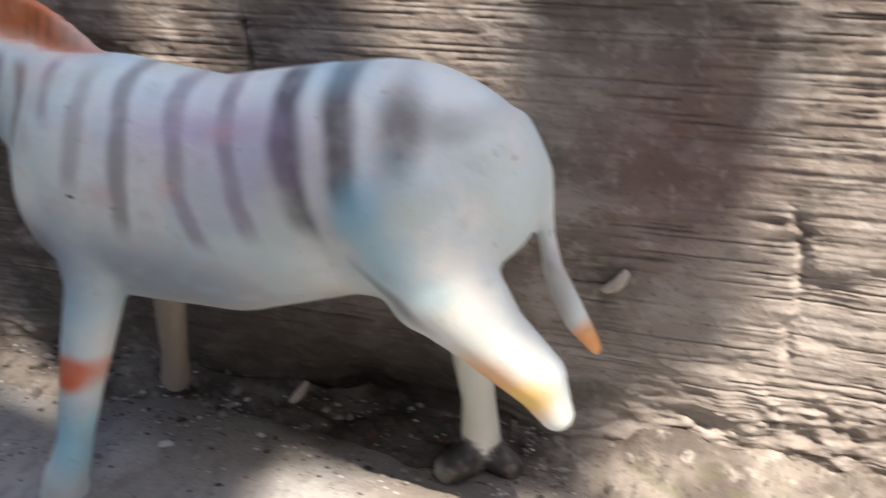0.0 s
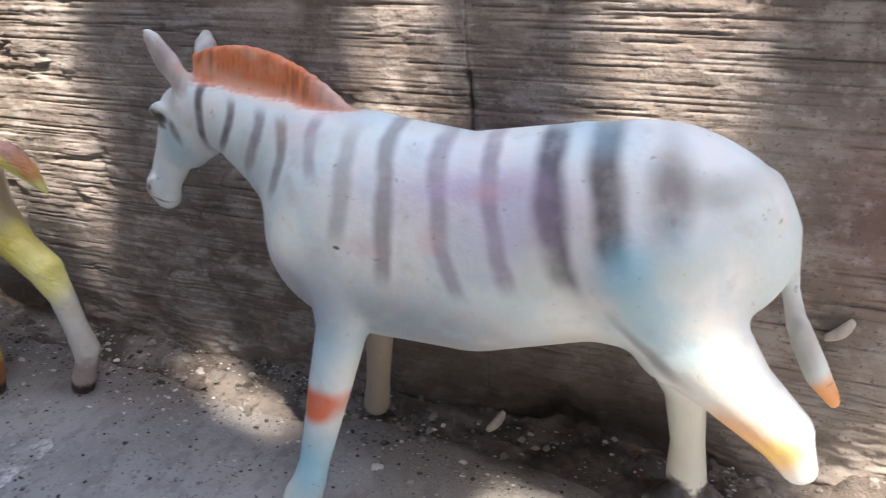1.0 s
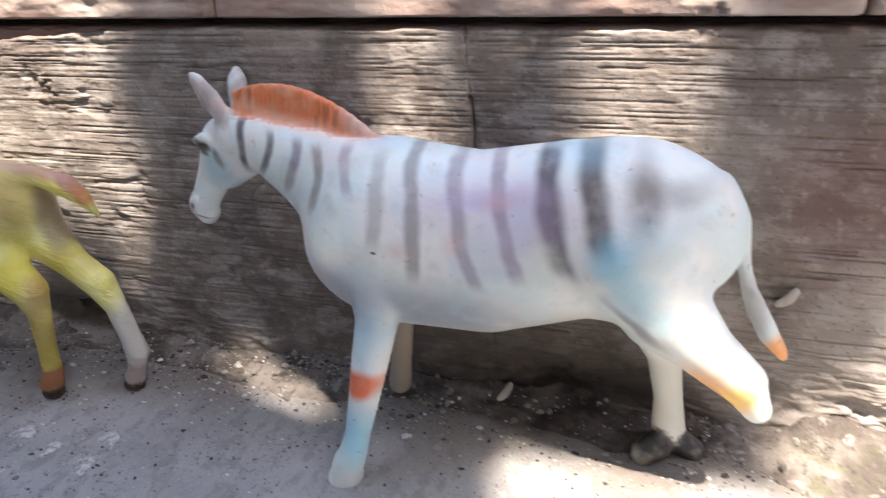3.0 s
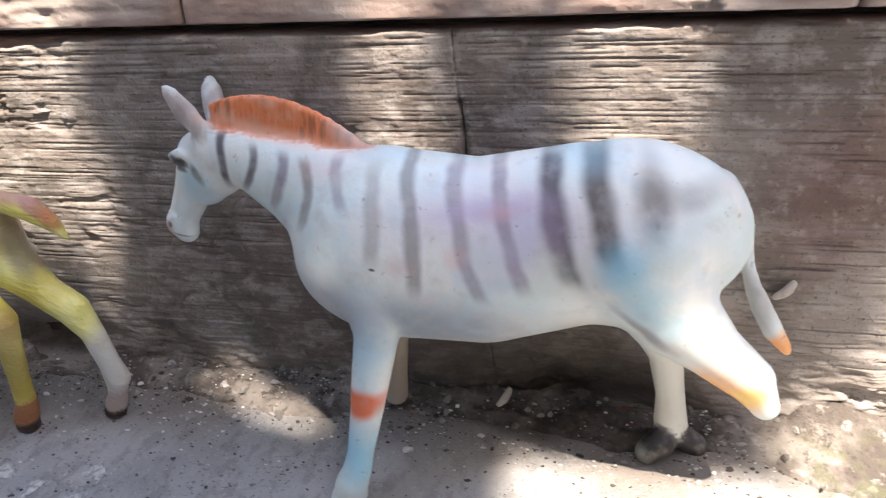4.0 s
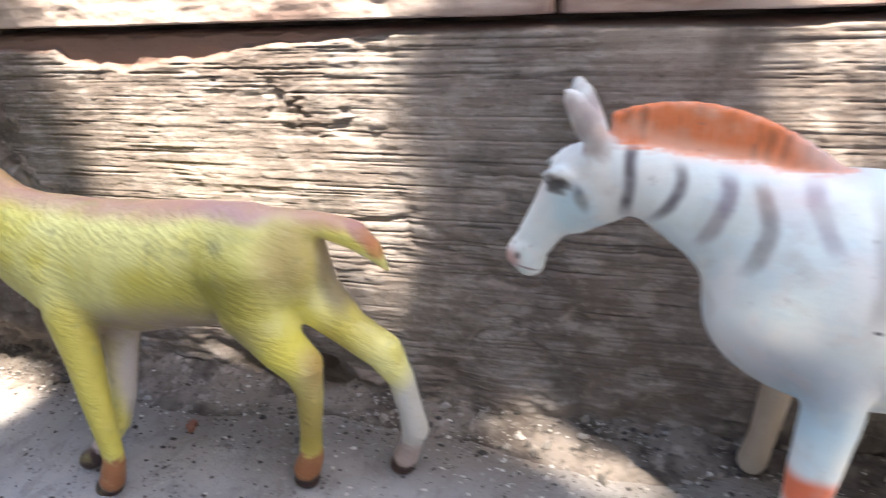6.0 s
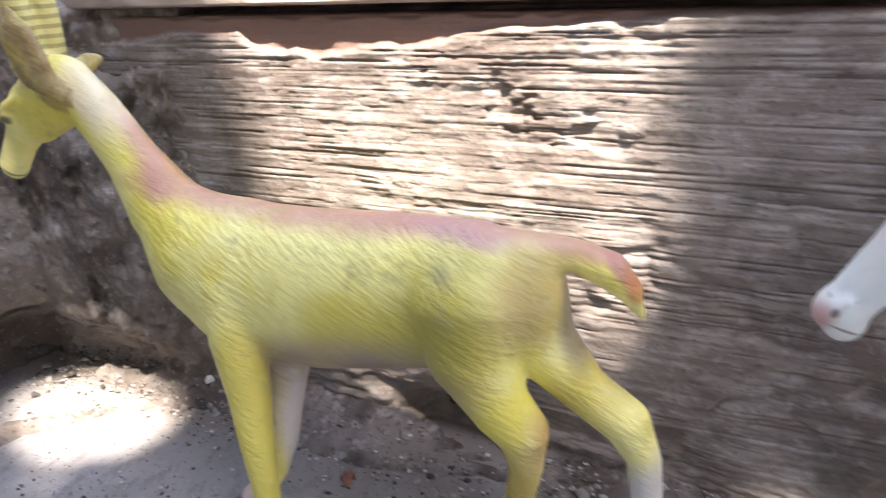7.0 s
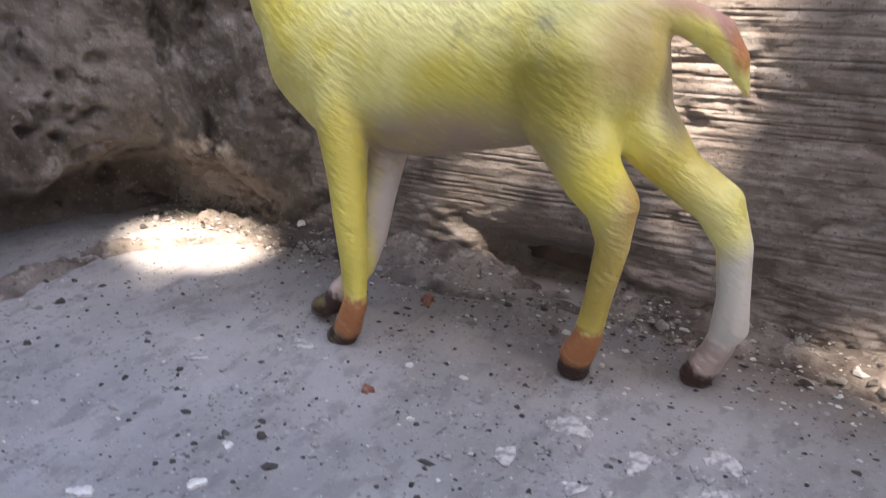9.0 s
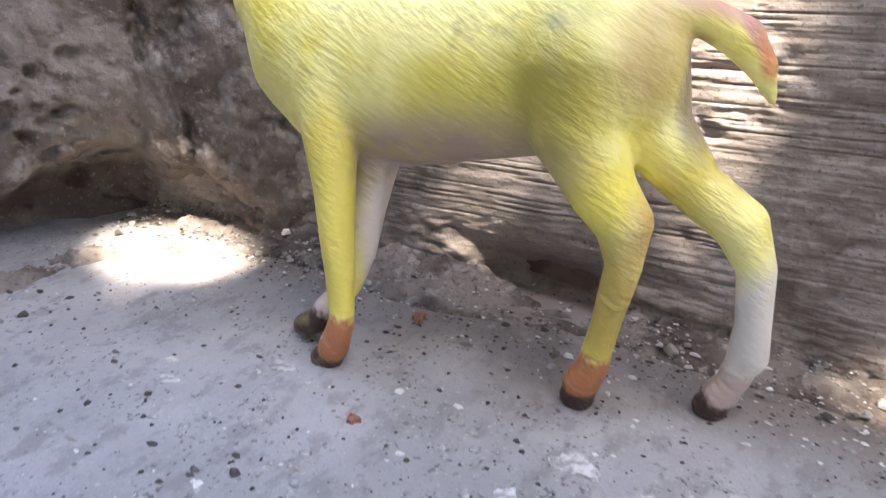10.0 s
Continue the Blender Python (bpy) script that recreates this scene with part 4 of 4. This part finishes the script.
def build_shade_tree():
    rng = random.Random(5)
    tree = tagged(new("tree"), "unseen leafy tree added to dapple the sunlight", "tree")
    right = SUN.cross(Vector((0, 0, 1))).normalized()
    up = right.cross(SUN).normalized()
    mid = Vector((-0.05, -0.1, 0.05)) + SUN * 1.7
    verts, faces = [], []
    for i in range(-92, 93):
        for j in range(-92, 46):
            p = mid + right * (i * 0.0145 + rng.uniform(-0.006, 0.006)) + up * (j * 0.0145 + rng.uniform(-0.006, 0.006)) + SUN * rng.uniform(-0.12, 0.12)
            if open_sky(p):
                continue
            rim = any(open_sky(p + d * 0.02) for d in (right, -right, up, -up))
            spots = [p + right * u + up * v for u in (-0.0045, 0.0045) for v in (-0.0045, 0.0045)] if rim else [p]
            n, w = (0.0095, 0.0070) if rim else (0.024, 0.0165)
            for q in spots:
                if open_sky(q):
                    continue
                turn = rng.uniform(0, math.tau)
                a = (right * math.cos(turn) + up * math.sin(turn) + SUN * rng.uniform(-0.3, 0.3)).normalized()
                b = a.cross(SUN).normalized()
                k = len(verts)
                verts += [q - a * n, q + b * w + SUN * 0.002, q + a * n, q - b * w + SUN * 0.002]
                faces.append((k, k + 1, k + 2, k + 3))
    crown = under(tree, "crown", mesh_of("crown", [tuple(v) for v in verts], faces, plain("leaf_green", (0.04, 0.07, 0.02), (0.09, 0.14, 0.04)), False), "dense small green leaves with gaps left for sun patches")
    tagged(crown, kind="stuff")
    bm = bmesh.new()
    knots = [Vector((1.25, -1.2, 0)), Vector((1.2, -1.15, 0.7)), Vector((1.1, -1.1, 1.3)), Vector((0.85, -0.95, 1.7)), mid + Vector((0.1, -0.1, 0.14))]
    rings = []
    for i, p in enumerate(knots):
        r = 0.11 - 0.022 * i
        rings.append([bm.verts.new(p + Vector((math.cos(q) * r, math.sin(q) * r, 0))) for q in (math.tau * k / 12 for k in range(12))])
    for a, b in zip(rings, rings[1:]):
        for k in range(12):
            bm.faces.new((a[k], a[(k + 1) % 12], b[(k + 1) % 12], b[k]))
    me = bpy.data.meshes.new("trunk")
    bm.to_mesh(me)
    me.materials.append(plain("bark", (0.10, 0.07, 0.05), (0.2, 0.16, 0.12), 30))
    under(tree, "trunk", me)


build_shade_tree()


# ---- unseen walls added behind and beside the camera to hold back sky light ----
def sky_blocking_wall(name, x0, x1, y0, y1, h):
    bm = bmesh.new()
    bmesh.ops.create_cube(bm, size=1, matrix=Matrix.Translation(((x0 + x1) / 2, (y0 + y1) / 2, h / 2 - 0.02)) @ Matrix.Diagonal((x1 - x0, y1 - y0, h, 1)))
    bmesh.ops.bevel(bm, geom=bm.edges[:], offset=0.01, segments=2, affect="EDGES")
    me = bpy.data.meshes.new(name)
    bm.to_mesh(me)
    me.materials.append(RENDER)
    tagged(new(name, me), "unseen brown cement-rendered wall added to block sky light", "wall", kind="structure")


sky_blocking_wall("unseen_wall_south", -2.6, 2.8, -2.35, -2.2, 2.4)
sky_blocking_wall("unseen_wall_east", 2.65, 2.8, -2.2, 0.6, 2.2)
sky_blocking_wall("unseen_wall_far_west", -2.6, -2.45, -2.2, 0.6, 2.2)


# ---- loose bits ----
def stone(rng, c, r, flat, tall=0.5):
    """A little irregular stone of eleven corners."""
    pts = []
    for k in range(5):
        q = math.tau * (k + rng.uniform(-0.3, 0.3)) / 5
        e = r * rng.uniform(0.7, 1.2)
        pts.append((c[0] + math.cos(q) * e, c[1] + math.sin(q) * e * flat, c[2] + r * tall * rng.uniform(0.1, 0.4)))
    for k in range(5):
        q = math.tau * (k + 0.5 + rng.uniform(-0.3, 0.3)) / 5
        e = r * rng.uniform(0.35, 0.65)
        pts.append((c[0] + math.cos(q) * e, c[1] + math.sin(q) * e * flat, c[2] + r * tall * rng.uniform(0.8, 1.2)))
    pts.append((c[0], c[1], c[2] + r * tall * 1.15))
    return pts


STONE_TRIS = [t for k in range(5) for t in ((k, (k + 1) % 5, 5 + k), ((k + 1) % 5, 5 + (k + 1) % 5, 5 + k), (5 + k, 5 + (k + 1) % 5, 10))]


def build_grit():
    rng = random.Random(11)
    V, F = [], []
    for k in range(17000):
        near = rng.random() < 0.42
        x = rng.uniform(-0.54, 0.36)
        y = -abs(rng.gauss(0.012, 0.022)) if near else rng.uniform(-0.42, -0.02)
        if (0.0 < x < 0.115 and y > -0.030 or -0.315 < x < -0.240 and y > -0.018) and rng.random() < 0.75:
            continue
        r = min(0.0035, 0.00036 * math.exp(abs(rng.gauss(0, 0.72)))) * (1.1 if near else 1.0)
        z = float(ground_height(np.array(x), np.array(y)))
        if y > -0.036:
            z += 0.010 * ((y + 0.036) / 0.036) ** 1.5 * rng.uniform(0.6, 1.1)
        b = len(V)
        V += stone(rng, (x, y, z - 0.0002), r, rng.uniform(0.35, 1.0), rng.uniform(0.25, 0.7))
        F += [(b + i, b + j, b + l) for i, j, l in STONE_TRIS]
    me = mesh_of("grit", V, F, GRIT, False)
    tagged(new("grit", me), "scattered dark and pale grit on the concrete", "grit", kind="stuff")


build_grit()


def pebble_material():
    m = Mat("dusty_pebble", 0.9)
    c = m.mix((0.12, 0.11, 0.10), (0.38, 0.36, 0.33), m.ramp(m.per_object(), 0.0, 1.0))
    c = m.mix(c, (0.30, 0.26, 0.22), m.mul(m.ramp(m.noise(400.0, 4), 0.5, 0.65), 0.6))
    return m.done(c, m.noise(700.0, 4), 0.0006, 0.8)


def build_pebbles():
    """Loose mortar lumps along the wall's foot, eight shapes used over and over."""
    rng = random.Random(23)
    mat = pebble_material()
    shapes = []
    for k in range(8):
        pts = stone(rng, (0, 0, 0), 1.0, rng.uniform(0.55, 1.0), rng.uniform(0.55, 0.9))
        shapes.append(mesh_of("pebble", pts, STONE_TRIS, mat, False))
    for k in range(120):
        x, y = rng.uniform(-0.44, 0.24), -abs(rng.gauss(0.004, 0.015))
        if 0.06 < x < 0.15 and y < -0.005:
            continue
        if -0.32 < x < -0.235 and y > -0.02:
            continue
        r = rng.uniform(0.0012, 0.0036) * (1.25 if rng.random() < 0.12 else 1.0)
        z = 0.007 * max(0.0, 1 + y / 0.036) ** 1.5 - 0.0012
        ob = new("pebble", shapes[k % 8])
        ob.matrix_world = pose(x, y, z, rng.uniform(-12, 12), rng.uniform(-12, 12), rng.uniform(0, 360)) @ Matrix.Diagonal((r, r, r, 1))
        tagged(ob, "small crumbled mortar pebble at the wall's foot", "pebble", "pebbles along the wall")


build_pebbles()


def flat_chip(name, label, category, x, y, rx, ry, turn, material, seed, thick=0.0009, lift=0.0):
    """A flake with a broken outline, lying on the floor."""
    rng = random.Random(seed)
    bm = bmesh.new()
    n = 28
    low, high = [], []
    for k in range(n):
        q = math.tau * k / n
        e = 0.85 + 0.22 * math.sin(3 * q + seed) * rng.uniform(0.4, 1) + rng.uniform(-0.14, 0.14)
        a, b = math.cos(q) * rx * e, math.sin(q) * ry * e
        low.append(bm.verts.new((a, b, -0.0008)))
        high.append(bm.verts.new((a * 0.93, b * 0.93, thick * rng.uniform(0.7, 1.2))))
    for k in range(n):
        bm.faces.new((low[k], low[(k + 1) % n], high[(k + 1) % n], high[k]))
    top = bm.verts.new((0, 0, thick * 1.3))
    for k in range(n):
        bm.faces.new((high[k], high[(k + 1) % n], top))
    me = bpy.data.meshes.new(name)
    bm.to_mesh(me)
    me.materials.append(material)
    ob = new(name, me)
    ob.matrix_world = pose(x, y, float(ground_height(np.array(x), np.array(y))) + lift, 0, 0, turn)
    return tagged(ob, label, category)


CHALK = plain("chalky_white", (0.55, 0.54, 0.51), (0.74, 0.73, 0.70))
PALE = plain("pale_cement", (0.24, 0.24, 0.237), (0.52, 0.51, 0.50), 330.0, 0.9)
BRICKRED = plain("brick_red", (0.22, 0.09, 0.06), (0.36, 0.17, 0.12))
for k, (x, y, rx, ry, turn) in enumerate(((-0.317, -0.178, 0.0036, 0.0022, 60), (-0.321, -0.161, 0.0030, 0.0018, -20), (-0.344, -0.198, 0.0055, 0.0026, 30), (-0.259, -0.178, 0.0022, 0.0012, 20),
                                          (-0.287, -0.174, 0.0016, 0.0010, 0), (-0.296, -0.186, 0.0022, 0.0009, 40), (-0.022, -0.047, 0.0034, 0.0022, 30), (-0.385, -0.118, 0.0030, 0.0012, 30))):
    tagged(flat_chip("white_chip", "small chalky white chip on the concrete", "chip", x, y, rx, ry, turn, CHALK, 40 + k, 0.0012), group="white chips")
for k, (x, y, rx, ry, turn) in enumerate(((-0.227, -0.093, 0.0095, 0.0065, 10), (-0.178, -0.085, 0.0070, 0.0080, 40), (-0.176, -0.105, 0.0065, 0.0085, 10), (-0.202, -0.100, 0.0045, 0.0075, -10),
                                          (-0.343, -0.100, 0.008, 0.004, 0), (-0.375, -0.128, 0.006, 0.003, 20), (-0.215, -0.122, 0.0045, 0.003, 50), (-0.24, -0.118, 0.004, 0.006, 0))):
    tagged(flat_chip("cement_splash", "thin pale cement splash stuck to the floor", "splash", x, y, rx, ry, turn, PALE, 60 + k, 0.0005), group="cement splashes")
rng = random.Random(91)
for k, (x, y) in enumerate(((-0.227, -0.093), (-0.205, -0.108), (-0.190, -0.090), (-0.183, -0.112), (-0.178, -0.097), (-0.330, -0.128), (-0.352, -0.140), (-0.300, -0.140), (-0.262, -0.106), (-0.245, -0.130))):
    for j in range(5):
        q, d = rng.uniform(0, math.tau), rng.uniform(0.004, 0.013)
        r = rng.uniform(0.0009, 0.0026)
        tagged(flat_chip("cement_crumb", "flat pale cement crumb on the concrete", "crumb", x + math.cos(q) * d, y + math.sin(q) * d, r, r * rng.uniform(0.5, 0.9), rng.uniform(0, 180), PALE, 200 + k * 5 + j, 0.0009), group="cement crumbs")
DARK = plain("dark_crumb", (0.035, 0.03, 0.028), (0.09, 0.08, 0.075), 500.0, 0.9)
shapes = [mesh_of("dark_crumb", stone(rng, (0, 0, 0), 1.0, rng.uniform(0.6, 1.0), rng.uniform(0.6, 0.9)), STONE_TRIS, DARK, False) for k in range(5)]
for k in range(130):
    x, y = rng.uniform(-0.47, -0.10), rng.uniform(-0.215, -0.05)
    r = rng.uniform(0.0005, 0.0013)
    ob = new("dark_crumb", shapes[k % 5])
    ob.matrix_world = pose(x, y, float(ground_height(np.array(x), np.array(y))) - 0.0002, 0, 0, rng.uniform(0, 360)) @ Matrix.Diagonal((r, r, r, 1))
    tagged(ob, "tiny dark soil crumb on the concrete", "crumb", "dark crumbs")
flat_chip("brick_shard", "small reddish brick shard beside the toy", "shard", -0.318, -0.040, 0.0032, 0.0050, 20, BRICKRED, 81, 0.0022)
flat_chip("brick_shard", "tiny reddish brick shard on the concrete", "shard", -0.300, -0.112, 0.0028, 0.0022, 0, BRICKRED, 82, 0.0014)


def curl(name, label, category, a, b, r, bow, material):
    """A curled strip of peel or husk from a to b."""
    a, b = Vector(a), Vector(b)
    bm = bmesh.new()
    along = (b - a).normalized()
    side = along.cross(Vector((0, -1, 0.2))).normalized()
    out = side.cross(along).normalized()
    rows = []
    for k in range(9):
        t = k / 8
        c = a.lerp(b, t) + side * (bow * math.sin(math.pi * t))
        w = r * (0.55 + 0.6 * math.sin(math.pi * t) ** 0.6)
        rows.append([bm.verts.new(c + (side * math.cos(q) + out * math.sin(q) * 0.7) * w) for q in (math.tau * i / 8 for i in range(8))])
    for p, q in zip(rows, rows[1:]):
        for i in range(8):
            bm.faces.new((p[i], p[(i + 1) % 8], q[(i + 1) % 8], q[i]))
    bm.faces.new(rows[0][::-1])
    bm.faces.new(rows[-1])
    for f in bm.faces:
        f.smooth = True
    me = bpy.data.meshes.new(name)
    bm.to_mesh(me)
    me.materials.append(material)
    return tagged(new(name, me), label, category)


HUSK = plain("grey_husk", (0.36, 0.32, 0.28), (0.52, 0.48, 0.43))
curl("cement_drip", "curled grey drip of cement on the wall", "drip", (0.1495, -0.002, 0.0745), (0.1575, -0.003, 0.0845), 0.0021, 0.0013, HUSK)
curl("dry_leaf", "small pale dry leaf at the wall's foot", "leaf", (0.0205, -0.015, 0.0060), (0.0270, -0.010, 0.0150), 0.0019, 0.0008, HUSK)
